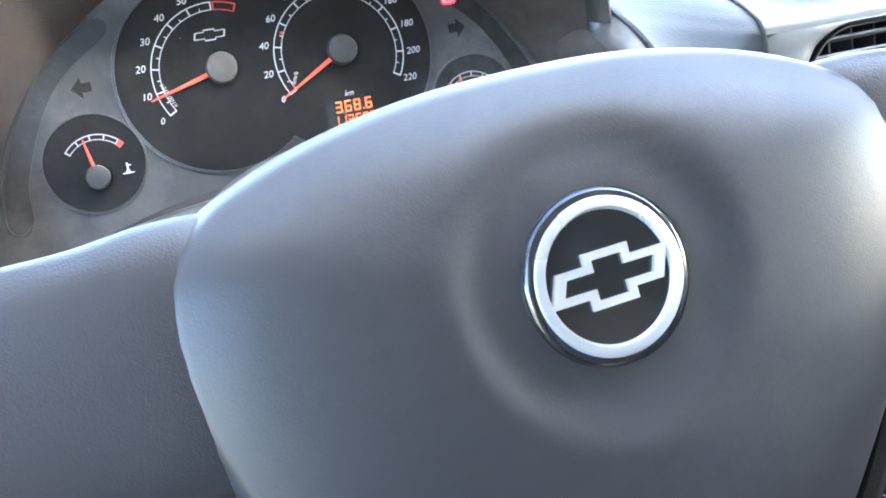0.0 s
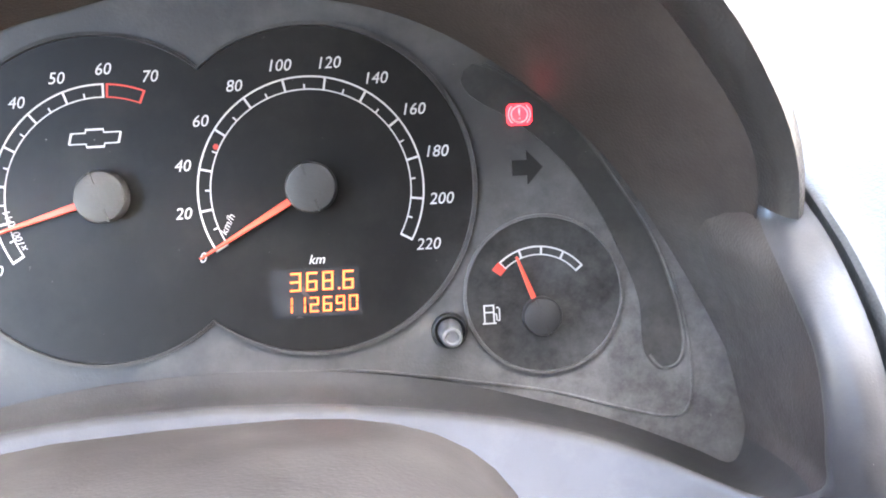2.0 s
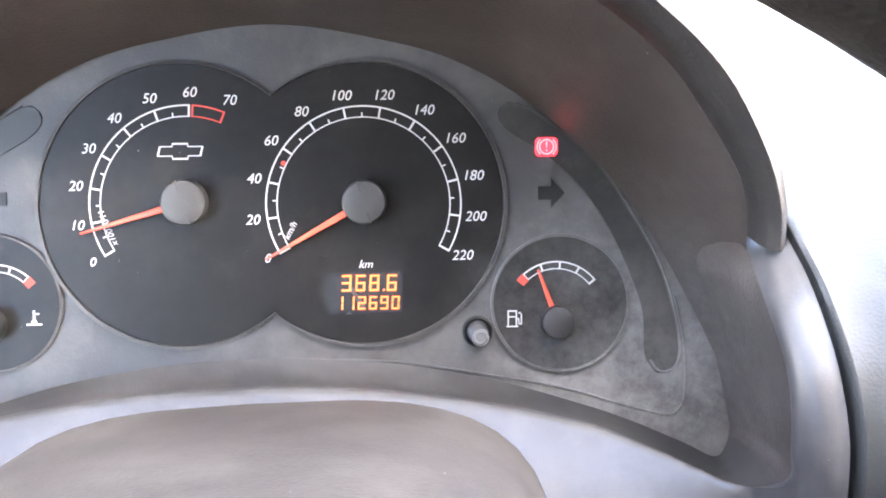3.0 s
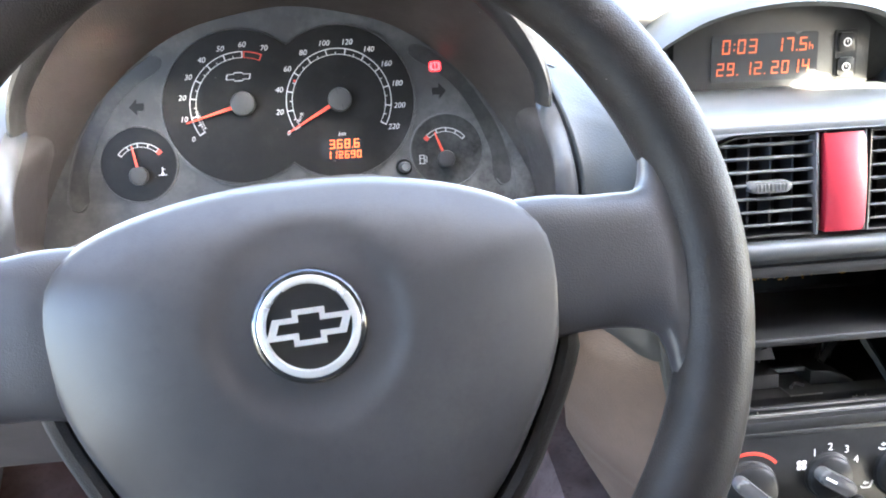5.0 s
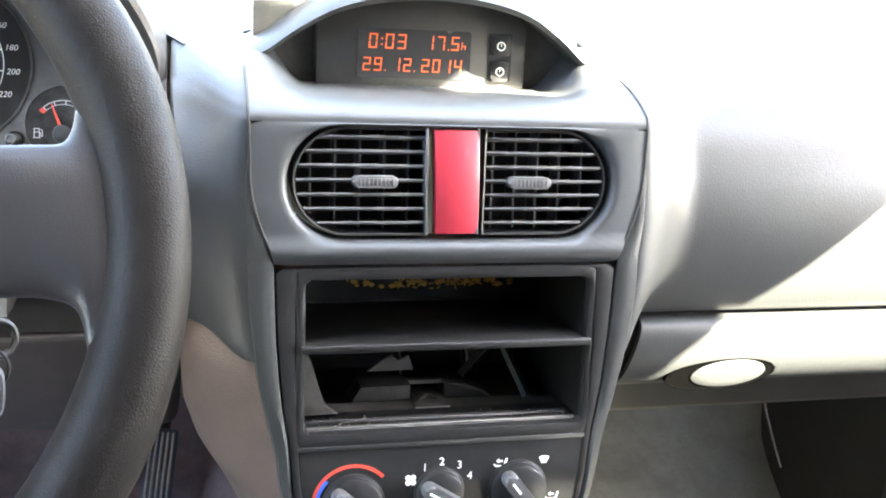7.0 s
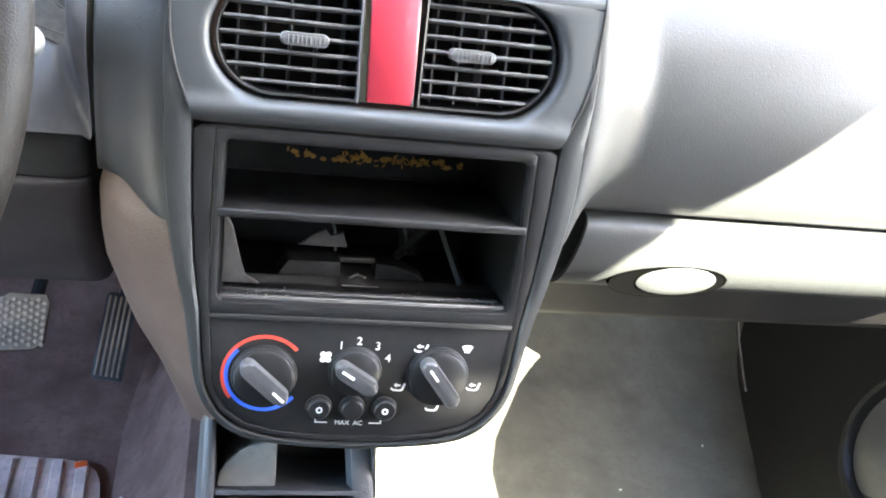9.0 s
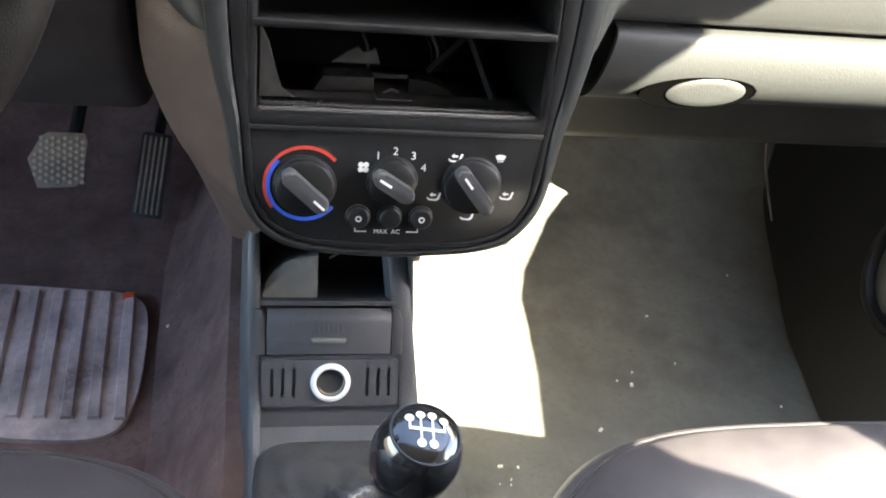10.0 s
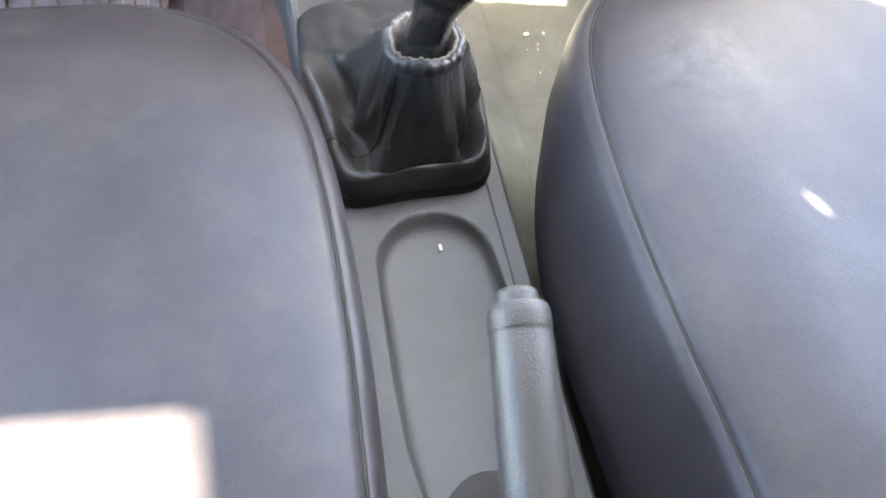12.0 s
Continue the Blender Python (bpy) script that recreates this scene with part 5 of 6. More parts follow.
    for k in range(37):
        z = 0.456 - 0.216 * k / 36
        y = (max(z, 0.318) - 0.45) / 0.000966
        x = float(np.interp(-y, [-q for q, _ in SEAM], [q for _, q in SEAM])) + float(np.interp(-y, (-30, 35, 95, 130), (16.5, 11, 6.5, 5)))
        a = (CON @ Vector((-x, y, -3))).lerp(Vector((-0.098, 0.05, 0.24)), max(0.0, 0.318 - z) / 0.078)
        fall = (-0.48, -0.43, -0.40, -0.37, -0.325, -0.285, -0.24)
        b = Vector((float(np.interp(-z, fall, (-0.1675, -0.1675, -0.1675, -0.1665, -0.158, -0.138, -0.110))), float(np.interp(-z, fall, (0.054, 0.052, 0.057, 0.070, 0.090, 0.092, 0.072))), z))
        bulge = Vector((-0.006, -0.004, 0))
        tuck = Vector((0.005, 0.005, 0)) * (1 - ease(k / 4))
        rows.append([a.lerp(b, f) + bulge * math.sin(math.pi * f) + tuck * ease(f * 6) for f in (0, 0.12, 0.3, 0.5, 0.7, 0.88, 0.97)] + [b + tuck, b + tuck + Vector((0.001, 0.004, 0)), b + Vector((0.012, 0.06, 0))])
    part("flank", loft(rows, closed=False), BOUNCE_BROWN, s, "plastic flank of the stack, brown bounce light painted in", sharp=60)


# ---- glovebox ----
def build_glovebox():
    g = thing("glovebox", (0.4, 0.05, 0.37), "grey plastic glovebox lid under the dash pad", "glovebox")
    prof = smooth_line([(0.055, 0.4385, 0), (0.040, 0.4375, 0), (0.034, 0.43, 0), (0.031, 0.412, 0), (0.0335, 0.396, 0), (0.042, 0.384, 0), (0.058, 0.377, 0), (0.09, 0.3735, 0), (0.16, 0.372, 0), (0.24, 0.374, 0)], 5)
    rows = []
    for i in range(31):
        f = i / 30
        rows.append([(0.1365 + 0.0155 * (1 - f) * max(0, p[1] - 0.374) / 0.066 + 0.4065 * f, p[0], p[1]) for p in prof])
    part("lid", skin(loft(rows, closed=False), (0, 0.004, 0.0)), DASH, g)
    m = plane_frame((0.2195, 0.0308, 0.3965), 0)
    ov = [(45.0 * math.cos(a), 12.8 * math.sin(a) + 3.0 * math.cos(a)) for a in (2 * math.pi * i / 48 for i in range(48))]
    inn = [(x * 0.94, y * 0.88) for x, y in ov]
    # no hollow is cut in the lid; black oval pieces paint its shade
    hd = part("handle_recess", put(frame_ring(ov, inn, (0, 0), ((0, -6), (0, 0.1), (0.3, 0.25), (0.7, 0.1), (1, -0.6), (1, -6)), 64), m), RECESS_SHADE, g, "oval edge, recess shade painted black")
    part("recess_shade_disc", put(prism(inn, -6, 0.1, 0.2, 1), m), RECESS_SHADE, hd, "black disc painted as the shade behind the handle")
    pad = []
    for k, z in ((1.0, -1.0), (0.985, 0.8), (0.93, 1.3), (0.6, 1.7), (0.3, 1.9), (0.03, 2.0)):
        pad.append([(5.5 + 30.5 * k * math.cos(a), 1.0 + 11.2 * k * math.sin(a) + 2.0 * k * math.cos(a), z) for a in (2 * math.pi * i / 40 for i in range(40))])
    part("handle", put(loft(pad, cap=(True, True)), m), DASH, hd, "oval grey pull handle")
    # added panel: its dark colour stands in for shade on the carpet
    part("shade_panel", skin(loft([[(x, y, z) for y, z in ((0.075, 0.373), (0.098, 0.362), (0.118, 0.335), (0.130, 0.300), (0.150, 0.282), (0.22, 0.276), (0.42, 0.280))] for x in (0.140, 0.27, 0.40, 0.543)], closed=False), (0, 0.004, 0.002)), KNEE, g, "added dark panel standing in for shade under the lid")
    # underside of the dash above the footwell
    solo("dash_underside", box(0.11, 0.545, 0.085, 0.60, 0.42, 0.426), DARK, "black felt underside of the dash", "dash panel", "structure")


# ---- tunnel console ----
def build_tunnel_console():
    c = thing("tunnel_console", (-0.03, -0.25, 0.02), "grey plastic console between the seats", "console")
    # two flanks with the curved rail
    def flank(x0, x1, lean):
        prof = smooth_line([(0.10, 0.30, 0), (0.03, 0.285, 0), (0.005, 0.270, 0), (-0.016, 0.242, 0), (-0.038, 0.203, 0), (-0.058, 0.171, 0), (-0.085, 0.160, 0), (-0.15, 0.1575, 0), (-0.30, 0.155, 0), (-0.62, 0.15, 0)], 6)
        rows = []
        s = 1 if x1 > x0 else -1
        for p in prof:
            shift = lean * max(0.0, (p[1] - 0.17)) / 0.1
            rows.append([(x + shift, p[0], z) for x, z in ((x0, p[1] - 0.03), (x0, p[1] - 0.002), (x0 + 0.002 * s, p[1]), (x1 - 0.004 * s, p[1]), (x1 - 0.001 * s, p[1] - 0.003), (x1, p[1] - 0.008), (x1 + 0.003 * s, p[1] - 0.06), (x1 + 0.007 * s, 0.03))])
        return loft(rows, closed=False)
    part("rail", flank(-0.0855, -0.0945, -0.002), CONSOLE, c)
    part("rail", flank(0.018, 0.0335, -0.013), CONSOLE, c)
    # top plate with an opening for the tray
    tray = []
    for i in range(41):
        a = radians(180.0 * i / 40)
        tray.append((-0.0265 + 0.0395 * math.cos(a), -0.318 + 0.0395 * math.sin(a)))
    tray += [(-0.068, -0.36), (-0.0695, -0.40), (-0.069, -0.44), (-0.064, -0.485), (0.012, -0.485), (0.0175, -0.44), (0.018, -0.40), (0.0155, -0.36)]
    part("top_plate", sheet([(-0.0856, -0.064), (-0.0856, -0.62), (0.0186, -0.62), (0.0186, -0.064)], [tray], 0.147, 0.1545), CONSOLE, c)
    mid = (-0.027, -0.40)
    rings = []
    for k, z in ((1.0, 0.1546), (0.99, 0.1545), (0.975, 0.1538), (0.955, 0.152), (0.93, 0.149), (0.90, 0.1463), (0.85, 0.1443), (0.78, 0.1432), (0.6, 0.1427), (0.3, 0.1425), (0.02, 0.1425)):
        rings.append([(mid[0] + (x - mid[0]) * k, mid[1] + (y - mid[1]) * (1 - (1 - k) * 0.6 if k > 0.5 else k), z) for x, y in tray])
    part("tray", loft(rings, cap=(False, True)), CONSOLE, c, "shallow rounded tray")
    # sloping face: socket panel, ashtray lid, open cubby
    part("slope", put(join(box(-46.5, 57.5, -42, 19, -8, -3), box(-46.5, 57.5, 57, 60, -70, -4)), LOW), CONSOLE, c)
    panel = rounded(-45.5, 54.5, -19.7, 16.3, 3)
    slots = [rounded(x - 1.3, x + 1.3, -12, 10.5, 1.2, 3) for x in (-38.5, -30.5, -22.5, 31.5, 39.5, 47.5)]
    part("socket_panel", put(sheet(panel, slots + [circle(4.3, -0.8, 9.8, 32)], -3.2, 0.2), LOW), CONSOLE, c)
    # near-black sheet painted as the shade behind the slots
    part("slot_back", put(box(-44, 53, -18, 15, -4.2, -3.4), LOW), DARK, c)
    sock = part("socket", put(lathe([(14.6, 0), (14.6, 1.6), (13.4, 2.8), (11.2, 2.8), (10.2, 1.2), (9.8, -4), (9.8, -30), (0.01, -30)], 48), LOW @ Matrix.Translation((4.3, -0.8, 0))), KNOBGREY, c, "twelve-volt socket")
    part("glow_ring", put(lathe([(14.8, 0.4), (14.6, 2.2), (13.2, 3.3), (11.2, 3.3), (10.6, 2.2)], 48), LOW @ Matrix.Translation((4.3, -0.8, 0))), WHITE, sock, "pale translucent ring")
    part("barrel", put(lathe([(9.7, 1.0), (9.6, -24), (6, -25), (0.01, -25)], 32), LOW @ Matrix.Translation((4.3, -0.8, 0))), BRASS, sock, "tarnished metal barrel")
    part("contact", put(lathe([(4, -29), (3, -16), (0.01, -15)], 12), LOW @ Matrix.Translation((4.3, -0.8, 0))), COPPER, sock)
    lidrows = []
    for i in range(17):
        t = i / 16
        y = 21 + 33.5 * t
        z = 0.5 + 1.2 * math.sin(math.pi * min(1, t * 0.9)) - 16 * max(0, t - 0.72) ** 2 * 4
        lidrows.append([(-42.5, y, z - 6), (-42.5, y, z - 0.5), (-41.8, y, z), (5, y, z + 0.2), (47, y, z), (47.7, y, z - 0.5), (47.7, y, z - 6)])
    lid = part("ashtray_lid", put(loft(lidrows, closed=False), LOW), CONSOLE, c, "grey ashtray lid with a finger slot")
    part("finger_lip", put(box(-11, 14.5, 29.5, 34.0, 0.6, 3.6, 1.2, 2), LOW), PALE, lid, "pale finger lip")
    part("ribbing", put(join(*[box(-10 + 3.4 * i, -8.4 + 3.4 * i, 38, 45, 0.9, 2.2, 0.3, 1) for i in range(7)]), LOW), CONSOLE, lid)
    for x in (-47.5, 52.5):
        part("lid_side", put(prism([(x - 4, 20), (x + 4, 20), (x + 4, 46), (x + 1, 54), (x - 4, 55)], -8, -0.6, 1), LOW), CONSOLE, c)
    # mostly unseen panel, added to keep sun off the tunnel behind
    part("side_panel", skin(loft([[(0.0335, y, 0.06), (0.0335, y, 0.165), (0.0275, y, 0.225), (0.0205, y, 0.286)] for y in (-0.012, 0.10, 0.28, 0.46)], closed=False), (-0.003, 0, 0)), CONSOLE, c)
    part("cubby_floor", put(box(-47, 56, 56, 60, -90, -6), LOW), CONSOLE, c)
    # back sheet in near-black, standing in for the cubby's depth shade
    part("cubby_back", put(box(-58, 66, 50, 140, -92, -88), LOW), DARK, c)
    # pale colour stands in for light that doesn't reach this wall
    part("cubby_wall", put(prism([(-46, 56), (-6, 56), (-6, 92)] + [(-6 - 40 * math.sin(radians(q)), 62 + 30 * math.cos(radians(q))) for q in range(20, 91, 10)], -80, -14, 2.0), LOW), PALE, c, "curved inner wall, light in the cubby painted pale")
    part("loose_wire", put(tube(smooth_line([(4, 84, -40), (12, 88, -42), (22, 90, -46), (26, 100, -50)], 5), 0.9, 6), LOW), COPPER, c, "loose copper wire")


def build_gear_lever():
    g = thing("gear_lever", (-0.027, -0.18, 0.155), "gear lever with a glossy black knob and crumpled leather boot", "gear lever")
    fr = [(-0.087, -0.103), (-0.089, -0.146), (-0.0855, -0.229), (-0.0815, -0.256), (-0.070, -0.2665), (-0.034, -0.2655), (0.006, -0.2655), (0.020, -0.257), (0.0255, -0.236), (0.0305, -0.17), (0.029, -0.11), (0.021, -0.091), (-0.02, -0.0865), (-0.066, -0.0875), (-0.081, -0.092)]
    line = even(smooth_line([(x, y, 0) for x, y in fr], 6, closed=True), 96, closed=True)
    c = Vector((-0.028, -0.178, 0))
    ring = lambda k, z: [Vector((c.x + (p.x - c.x) * k, c.y + (p.y - c.y) * k, z)) for p in line]
    part("boot_frame", loft([ring(1.03, 0.150), ring(1.03, 0.158), ring(1.0, 0.1625), ring(0.97, 0.163), ring(0.94, 0.156)]), BLACK, g, "black boot frame")
    top = Vector((-0.019, -0.2165, 0.246))
    stick = Vector((0.165, -0.10, 1.0)).normalized()
    # the skirt rolls over the frame, sinks to a valley and climbs to the collar; its front lies flat
    back = [(-0.015, 0.158), (-0.03, 0.166), (0.0, 0.174), (0.06, 0.1805), (0.15, 0.182), (0.25, 0.177), (0.36, 0.167), (0.46, 0.1605), (0.57, 0.160), (0.68, 0.172), (0.79, 0.194), (0.89, 0.217), (0.95, 0.233), (1.0, 0.245)]
    fore = [(0.0, 0.160), (0.0, 0.164), (0.04, 0.168), (0.12, 0.171), (0.22, 0.174), (0.33, 0.178), (0.44, 0.184), (0.54, 0.191), (0.64, 0.200), (0.73, 0.209), (0.81, 0.218), (0.89, 0.228), (0.95, 0.238), (1.0, 0.246)]
    back, fore = (even(smooth_line([(u * 0.1, z, 0) for u, z in q], 6), 44) for q in (back, fore))
    rows = []
    for p0, p1 in zip(back, fore):
        row = []
        for i, p in enumerate(line):
            a = math.atan2(p.y - c.y, p.x - c.x)
            wf = ease((math.sin(a) - 0.15) / 0.7)
            u = (p0.x * (1 - wf) + p1.x * wf) * 10
            z = p0.y * (1 - wf) + p1.y * wf
            mid = math.sin(math.pi * max(0.0, min(1.0, u))) ** 0.7
            rim = math.exp(-((u - 0.08) / 0.16) ** 2)
            r = 0.0225 + 0.0005 * math.sin(15 * a + 1.3 * math.sin(2 * a)) * ease((u - 0.6) / 0.4)
            hump = Vector((top.x + r * 1.06 * math.cos(a), top.y + r * math.sin(a), 0))
            v = p.lerp(hump, u)
            v.z = z
            left = math.exp(-((math.sin((a - 2.95) / 2)) / 0.16) ** 2)
            diag = math.exp(-((math.sin((a - 2.35 + 0.5 * u) / 2)) / 0.07) ** 2)
            rear = math.exp(-((math.sin((a + 1.9 - 0.5 * u) / 2)) / 0.08) ** 2)
            side = math.exp(-((math.sin((a + 0.5 + 0.6 * u) / 2)) / 0.07) ** 2)
            fold = 0.009 * noise.noise((p.x * 32, p.y * 32, u * 3.0)) + 0.003 * noise.noise((p.x * 85, p.y * 85, u * 7.0 + 5))
            v += Vector((math.cos(a), math.sin(a), 0.5)) * (mid * (fold - 0.006 * diag + 0.006 * rear - 0.005 * side) + 0.006 * rim * left)
            v.z += rim * (0.005 * left + 0.0025 * noise.noise((a * 2.2, 0.3, 7)))
            row.append(v)
        rows.append(row)
    def collar(spec):
        out = []
        for k, dz in spec:
            ring_pts = []
            for i, v in enumerate(rows[-1]):
                q = 1 + (0.022 * math.sin(i * 2 * math.pi * 23 / 96 + 1.7 * math.sin(i * 0.35)) + 0.05 * noise.noise((i * 0.19, 2.0, 0.0))) * (1 if k > 0.8 else 0.5)
                ring_pts.append(Vector((top.x + (v.x - top.x) * k * q, top.y + (v.y - top.y) * k * q, v.z + dz + 0.0012 * math.sin(i * 0.21 + 1) + 0.0022 * noise.noise((i * 0.43, k * 2.0, 4.0)))))
            out.append(ring_pts)
        return out
    part("boot", loft(rows + collar(((1.05, -0.003), (1.10, 0.001), (1.09, 0.0045), (1.02, 0.0066), (0.94, 0.007), (0.86, 0.0055), (0.80, 0.002)))), LEATHER, g, "creased black leather boot with gathered top", sharp=70)
    part("lining", loft(collar(((0.90, 0.0068), (0.86, 0.0074), (0.81, 0.0066), (0.76, 0.002), (0.73, -0.006)))), LINING, g, "pale frayed lining inside the collar", sharp=70)
    for n in (22, 68):
        part("boot_seam", tube([rows[j][n] + Vector((0, 0, 0.0003)) for j in range(2, 42)], 0.0008, 6), LEATHER, g)
    rot = stick.to_track_quat("Z", "Y").to_matrix().to_4x4()
    km = Matrix.Translation(top) @ rot @ Matrix.Scale(0.001, 4)
    part("shaft", put(lathe([(8, -50), (8, 20)], 20), km), BLACK, g)
    prof = [(0.01, -11), (17.6, -11), (16.8, -1), (14.2, 9), (12.6, 24), (13.0, 34), (15.5, 44), (19.2, 54), (22.0, 64), (23.0, 72), (22.6, 80), (20.6, 87), (19.0, 90.0), (18.2, 91.6)]
    knob = part("knob", put(lathe([(r * (1.0 if z < 30 else 1.05), z) for r, z in prof] + [(18.2, 91.4), (17.6, 92.2), (10.5, 94.4), (0.01, 95.2)], 48), km), GLOSS, g, "glossy black pear-shaped knob")
    part("cap_ring", put(lathe([(19.5, 90.6), (19.2, 92.2), (18.3, 92.2), (18.0, 91.2)], 48), km), BLACK, knob)
    # shift pattern on the cap
    top_z = 94.6
    pat = []
    for x, y0, y1 in ((-8.5, 4.6, 0.6), (-3.2, 6.8, -6.6), (2.4, 6.8, -6.6), (8.0, 4.6, 0.6)):
        pat.append(box(x - 0.4, x + 0.4, min(y0, y1), max(y0, y1), 0, 0.25))
        pat.append(prism(circle(x, y0 + 1.2, 2.1, 16), 0, 0.3))
        if y1 < -1:
            pat.append(prism(circle(x, y1 - 0.8, 2.1, 16), 0, 0.3))
    pat.append(box(-8.9, 8.4, -0.5, 1.0, 0, 0.25))
    pm = join(*pat)
    for v in pm.verts:
        v.co.z += 85.5 - 0.0085 * (v.co.x ** 2 + v.co.y ** 2)
    part("shift_pattern", put(grow(pm, Matrix.Scale(1.12, 4)), km, turn=-62), WHITE, knob, "white printed gear pattern")


def build_handbrake():
    h = thing("handbrake", (-0.02, -0.50, 0.155), "grey handbrake lever with a round release button", "handbrake")
    a, b = Vector((-0.0175, -0.429, 0.2905)), Vector((-0.036, -0.60, 0.245))
    d = (b - a).normalized()
    rot = d.to_track_quat("Z", "Y").to_matrix().to_4x4()
    m = Matrix.Translation(a) @ rot @ Matrix.Scale(0.001, 4)
    part("grip", put(lathe([(12.0, 12), (12.0, 1.6), (12.7, 0.3), (13.8, 0.6), (14.9, 2.6), (15.4, 6), (15.5, 12), (15.3, 13.4), (15.0, 14), (15.2, 15), (15.8, 50), (16.6, 96), (16.8, 120), (16.8, 185)], 40), m), GRIP, h, "long grey plastic grip")
    part("collar", put(lathe([(16.6, 108), (18.0, 109), (18.4, 118), (17.2, 121)], 40), m), GRIP, h)
    part("button", put(lathe([(10.2, 14), (10.2, -4.0), (9.8, -6.0), (8.2, -7.4), (0.01, -8.0)], 32), m), GRIP, h, "grey release button")
    rows = []
    for t in [i / 12 for i in range(13)]:
        row = []
        for i in range(36):
            an = 2 * math.pi * i / 36
            base = Vector((-0.028 + 0.043 * math.cos(an), -0.535 + 0.075 * math.sin(an), 0.154))
            tip = a + d * 0.15 + Vector((0.019 * math.cos(an), 0.006 * math.sin(an), 0.019 * math.sin(an)))
            v = base.lerp(tip, t)
            v += Vector((math.cos(an), math.sin(an), 0.3)) * (0.004 * math.sin(math.pi * t) * noise.noise((an * 2, t * 4, 1)))
            row.append(v)
        rows.append(row)
    part("boot", loft(rows), LEATHER, h, "black leather gaiter", sharp=70)


# ---- seats ----
def build_seat(name, cx, edge, front, label, z_edge, bulge=0.0):
    """A cushion: flank, piped edge and gently hollowed top. edge: half width."""
    s = thing(name, (cx, -0.45, 0.05), label, "car seat", "front seats")
    def outline(inset):
        w, f = edge - inset, front - inset
        return [(0.0, f), (0.10, f - 0.001), (0.155, f - 0.008), (0.20, f - 0.028), (0.232, f - 0.062), (0.25, f - 0.11), (0.256, f - 0.17), (0.256, f - 0.26), (0.25, f - 0.36), (0.24, f - 0.46), (0.19, f - 0.50), (0.0, f - 0.50)]
    def ring(inset, z, n=128):
        k = (edge - inset) / 0.256
        half = outline(inset)
        pts = [(x * k, y, 0) for x, y in half] + [(-x * k, y, 0) for x, y in half[-2:0:-1]]
        ln = even(smooth_line(pts, 5, closed=True), n, closed=True)
        return [Vector((cx + p.x, p.y, z + 0.01 * max(0, (p.y - front + 0.12)) / 0.12 * -1.2 + 0.0012 * noise.noise((p.x * 20, p.y * 20, z * 30)))) for p in ln]
    def swell(points, k):
        return [Vector((p.x + math.copysign(bulge * k * ease((front - 0.07 - p.y) / 0.14) * ease((abs(p.x - cx) - 0.1) / 0.1), p.x - cx), p.y, p.z)) for p in points]
    rows = [swell(ring(0.03, 0.06), 1), swell(ring(0.012, 0.10), 1), swell(ring(-0.004, 0.14), 1), swell(ring(-0.006, 0.185), 0.8), swell(ring(-0.004, z_edge - 0.03), 0.3),
            ring(-0.001, z_edge - 0.009), ring(0.004, z_edge - 0.001), ring(0.0062, z_edge - 0.0006), ring(0.0072, z_edge - 0.003)]
    part("flank", loft(rows), SEAT, s, "padded side of the cushion", sharp=60)
    top = [ring(0.0074, z_edge - 0.003), ring(0.0086, z_edge + 0.0008), ring(0.014, z_edge + 0.005), ring(0.035, z_edge + 0.011), ring(0.06, z_edge + 0.015), ring(0.09, z_edge + 0.012), ring(0.13, z_edge + 0.006), ring(0.18, z_edge + 0.002), ring(0.235, z_edge)]
    part("cushion", loft(top, cap=(False, True)), SEAT, s, "smooth dark grey vinyl cushion top", sharp=60)
    part("piping", tube(ring(0.0073, z_edge - 0.0012), 0.0009, 6, closed=True), DARK, s)
    # backrest stands behind, leaning back
    back = []
    for t, w in ((0, 0.235), (0.15, 0.25), (0.5, 0.245), (0.8, 0.21), (1.0, 0.16)):
        y, z = -0.80 - 0.22 * t, 0.22 + 0.58 * t
        back.append([Vector((cx + w * math.copysign(abs(math.cos(q)) ** 0.5, math.cos(q)), y + 0.06 * math.copysign(abs(math.sin(q)) ** 0.7, math.sin(q)), z)) for q in (2 * math.pi * i / 40 for i in range(40))])
    part("backrest", loft(back, cap=(True, True)), SEAT, s, sharp=60)


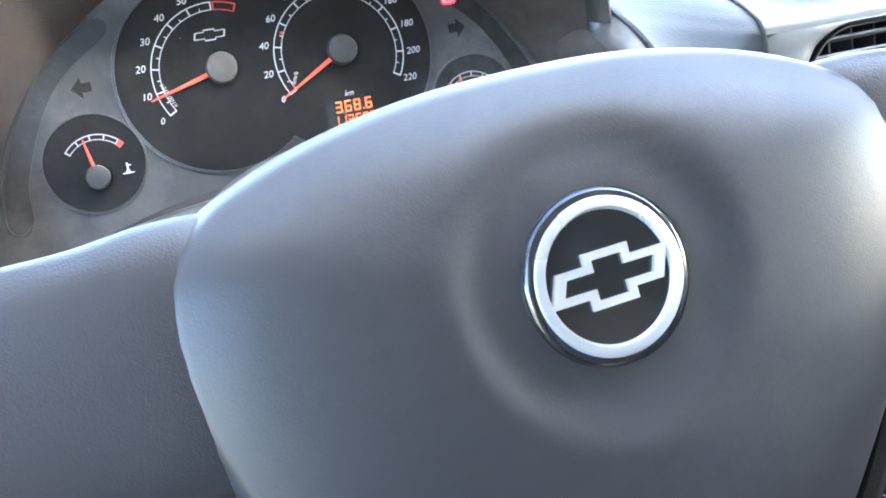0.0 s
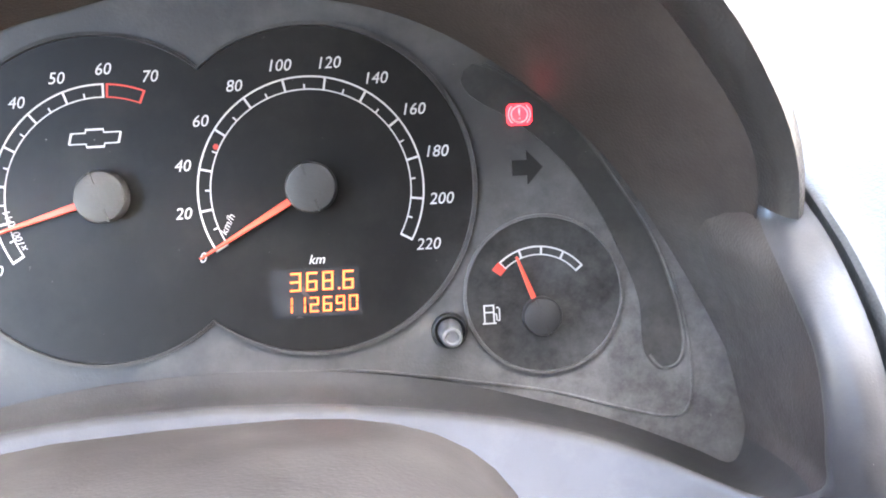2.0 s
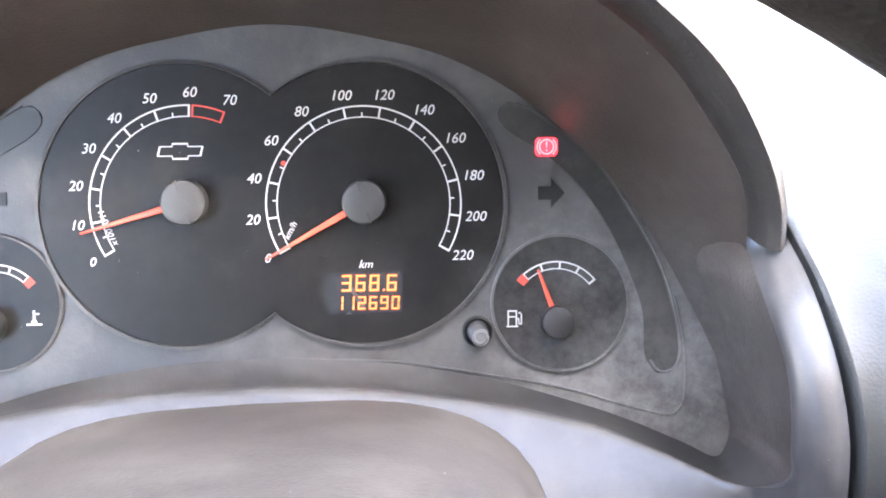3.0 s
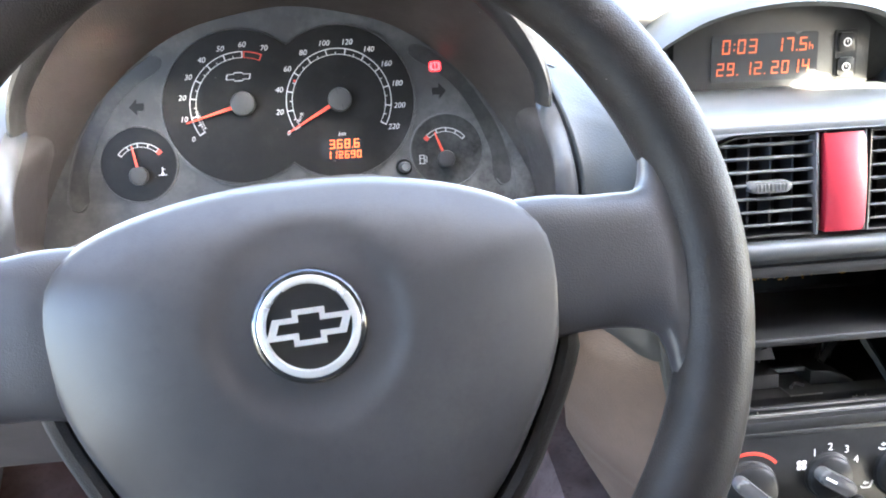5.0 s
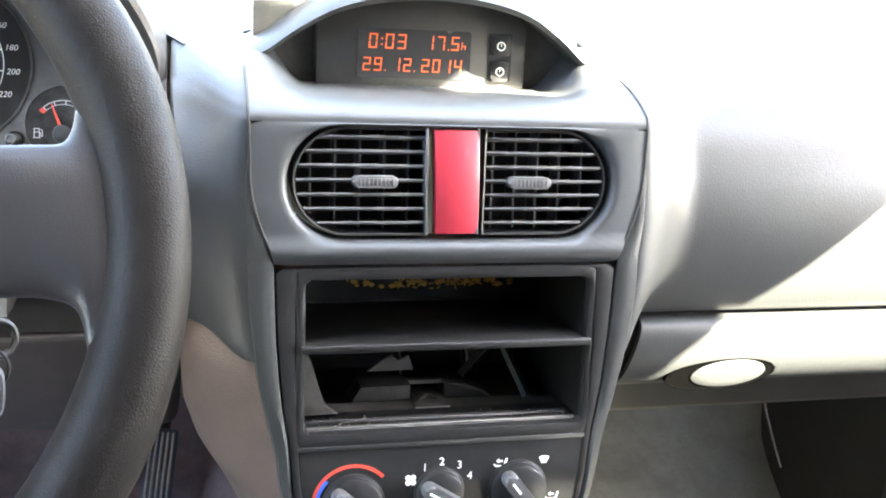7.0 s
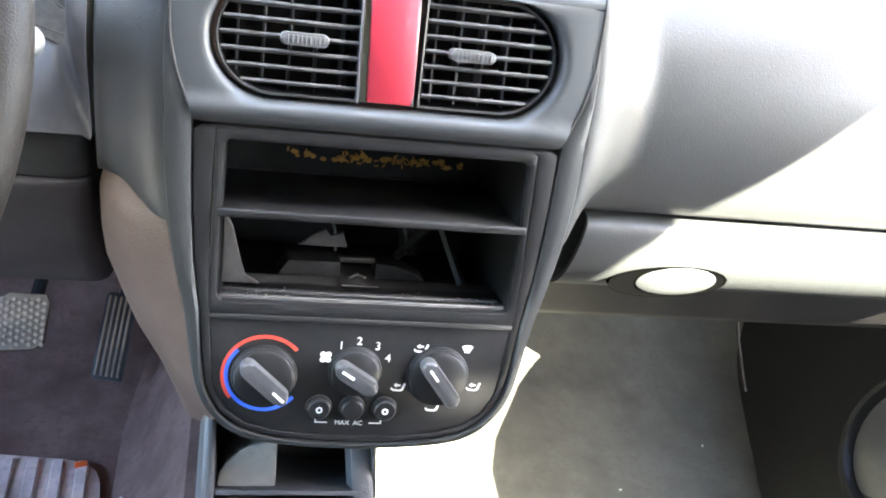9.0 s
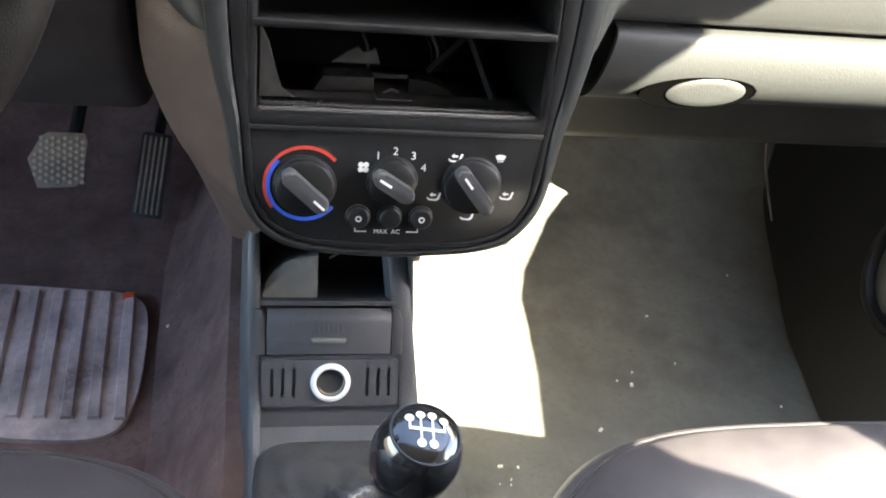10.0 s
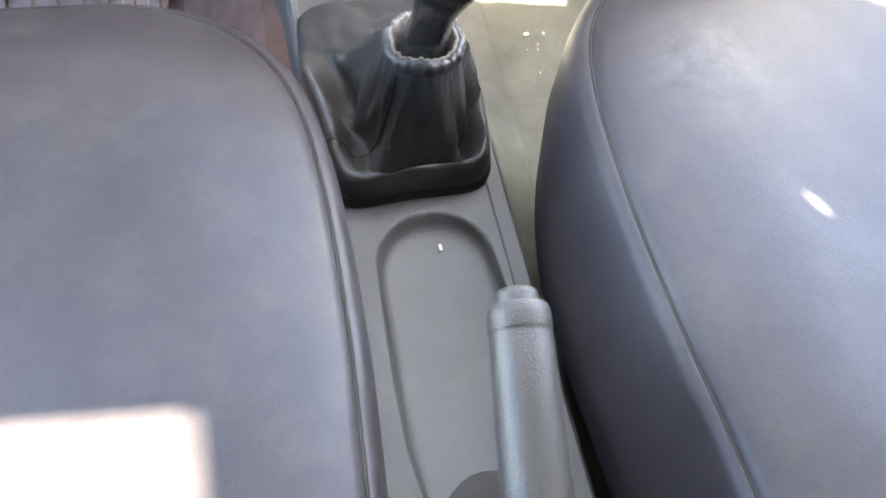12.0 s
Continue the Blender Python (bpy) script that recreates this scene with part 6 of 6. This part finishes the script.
# ---- pedals, mat and litter ----
def build_footwell():
    for name, at, w, h, tip, label in (("brake_pedal", (-0.288, 0.325, 0.12), 50, 46, 48, "dusty studded brake pedal pad"),):
        p = thing(name, at, label, "pedal", "pedals")
        m = Matrix.Translation(at) @ Matrix.Rotation(radians(tip), 4, "X") @ Matrix.Scale(0.00115, 4)
        shape = [(-26, 0), (-17, -26), (15, -24), (22, -19), (25, 17), (22, 24), (-9, 25), (-15, 20)]
        pad = part("pad", put(prism(shape, -5, 3, 1.5), m), PEDAL, p)
        studs = join(*[put(box(-1.7, 1.7, -1.7, 1.7, 2.8, 4.8, 0.5, 1), Matrix.Identity(4), x, y, 0, 45) for i, x in enumerate(range(-19, 22, 5)) for y in range(-20 + 3 * (i % 2), 22, 6) if x > -18 or -16 < y < 8])
        part("tread", put(studs, m), TREAD, pad)
        part("arm", tube(smooth_line([(at[0] + 0.012, at[1] + 0.02, at[2] + 0.008), (at[0] + 0.018, at[1] + 0.05, at[2] + 0.035), (at[0] + 0.022, at[1] + 0.16, at[2] + 0.08), (at[0] + 0.022, at[1] + 0.32, at[2] + 0.12)], 6), 0.007, 8), BLACK, p)
    at = (-0.20, 0.36, 0.06)
    p = thing("accelerator", at, "ribbed rubber accelerator pedal", "pedal", "pedals")
    top, low = Vector((-0.195, 0.398, 0.118)), Vector((-0.207, 0.324, 0.040))
    up = (top - low).normalized()
    out = Vector((0, -0.72, 0.69)).normalized()
    side = up.cross(out).normalized()
    m = Matrix.Translation((top + low) / 2) @ Matrix((side, up, side.cross(up))).transposed().to_4x4() @ Matrix.Scale(0.001, 4)
    pad = part("pad", put(prism(rounded(-16, 16, -48, 46, 4), -4, 2, 1.2), m), KNEE_BROWN, p, "dark rubber pad")
    for i in range(5):
        part("rib", put(box(-13 + 5.6 * i, -10.2 + 5.6 * i, -44, 42, 1.6, 4.0, 0.6, 1), m), PEDAL, pad)
    part("arm", tube([(-0.199, 0.38, 0.09), (-0.19, 0.45, 0.13), (-0.18, 0.56, 0.22)], 0.006, 8), BLACK, p)

    mt = thing("floor_mat", (-0.35, 0.14, 0.012), "dirty ribbed grey rubber floor mat", "floor mat")
    shape = even(smooth_line([(-0.56, 0.255, 0), (-0.40, 0.256, 0), (-0.255, 0.244, 0), (-0.215, 0.238, 0), (-0.197, 0.212, 0), (-0.194, 0.14, 0), (-0.198, 0.09, 0), (-0.212, 0.055, 0), (-0.26, 0.046, 0), (-0.40, 0.06, 0), (-0.56, 0.06, 0)], 8, closed=True), 120, closed=True)
    part("sheet", prism([(p.x, p.y) for p in shape], 0.008, 0.014, 0.002), MAT, mt)
    for i in range(15):
        x = -0.214 - 0.0232 * i
        rib = [Vector((x - 0.002 + 0.008 * k / 8, 0.236 + 0.001 * min(i, 6) - 0.168 * k / 8, 0)) for k in range(9)]
        bm = loft([[Vector((p.x - 0.0062, p.y, 0.0138)), Vector((p.x - 0.0045, p.y, 0.0185)), Vector((p.x + 0.0045, p.y, 0.0185)), Vector((p.x + 0.0062, p.y, 0.0138))] for p in rib], closed=False, cap=(True, True))
        part("rib", bm, MAT, mt)
    solo("orange_scrap", grow(box(-0.006, 0.006, -0.004, 0.004, 0, 0.003, 0.0008, 1), Matrix.Translation((-0.217, 0.231, 0.0165)) @ Matrix.Rotation(0.3, 4, "Z")), ORANGE, "small orange scrap on the rubber mat", "litter")
    rng = random.Random(11)
    spots = [(-0.174, 0.191), (0.247, 0.05), (0.137, 0.009), (0.297, 0.109)]
    for i in range(12):
        spots.append((rng.uniform(0.12, 0.48), rng.uniform(-0.12, 0.30)))
    for i, (x, y) in enumerate(spots):
        k = 1.0 if i < 4 else rng.uniform(0.3, 0.6)
        z = 0.013 if x < 0 else 0.006
        solo("crumb", grow(box(-0.0025 * k, 0.0025 * k, -0.0015 * k, 0.0015 * k, -0.001, 0.0015, 0.0004, 1), Matrix.Translation((x, y, z)) @ Matrix.Rotation(rng.uniform(0, 3), 4, "Z")), PAPER, "pale crumb of litter on the carpet", "litter", group="crumbs")
    for i in range(14):
        k = rng.uniform(0.25, 0.5)
        solo("crumb", grow(box(-0.0022 * k, 0.0022 * k, -0.0012 * k, 0.0012 * k, -0.001, 0.0015, 0.0003, 1), Matrix.Translation((rng.uniform(0.105, 0.19), rng.uniform(-0.28, 0.0), 0.005)) @ Matrix.Rotation(rng.uniform(0, 3), 4, "Z")), PAPER, "pale crumb of litter on the carpet", "litter", group="crumbs")
    for i in range(9):
        k = rng.uniform(0.5, 1.0)
        solo("straw_crumb", grow(box(-0.003 * k, 0.003 * k, -0.0012, 0.0012, -0.001, 0.0012, 0.0004, 1), Matrix.Translation((rng.uniform(-0.066, 0.018), -0.2735 - rng.uniform(0, 0.003), 0.1525)) @ Matrix.Rotation(rng.uniform(-0.5, 0.5), 4, "Z")), STRAW, "yellowish dry crumb beside the gear boot", "litter", group="straw crumbs")
    solo("crumb", grow(box(-0.001, 0.001, -0.0025, 0.0025, 0, 0.001, 0.0003, 1), Matrix.Translation((-0.02, -0.302, 0.1438))), PAPER, "pale crumb in the console tray", "litter", group="crumbs")


build_ground()
build_shell()
build_floor()
build_passenger_side()
build_dashboard()
build_knee_panel()
build_cluster()
build_wheel()
build_column()
build_stack()
build_glovebox()
build_tunnel_console()
build_gear_lever()
build_handbrake()
build_seat("driver_seat", -0.345, 0.256, -0.155, "dark grey vinyl driver's seat cushion with piping", 0.268)
build_seat("passenger_seat", 0.328, 0.268, -0.147, "dark grey vinyl passenger seat cushion with piping", 0.262, 0.016)
build_footwell()
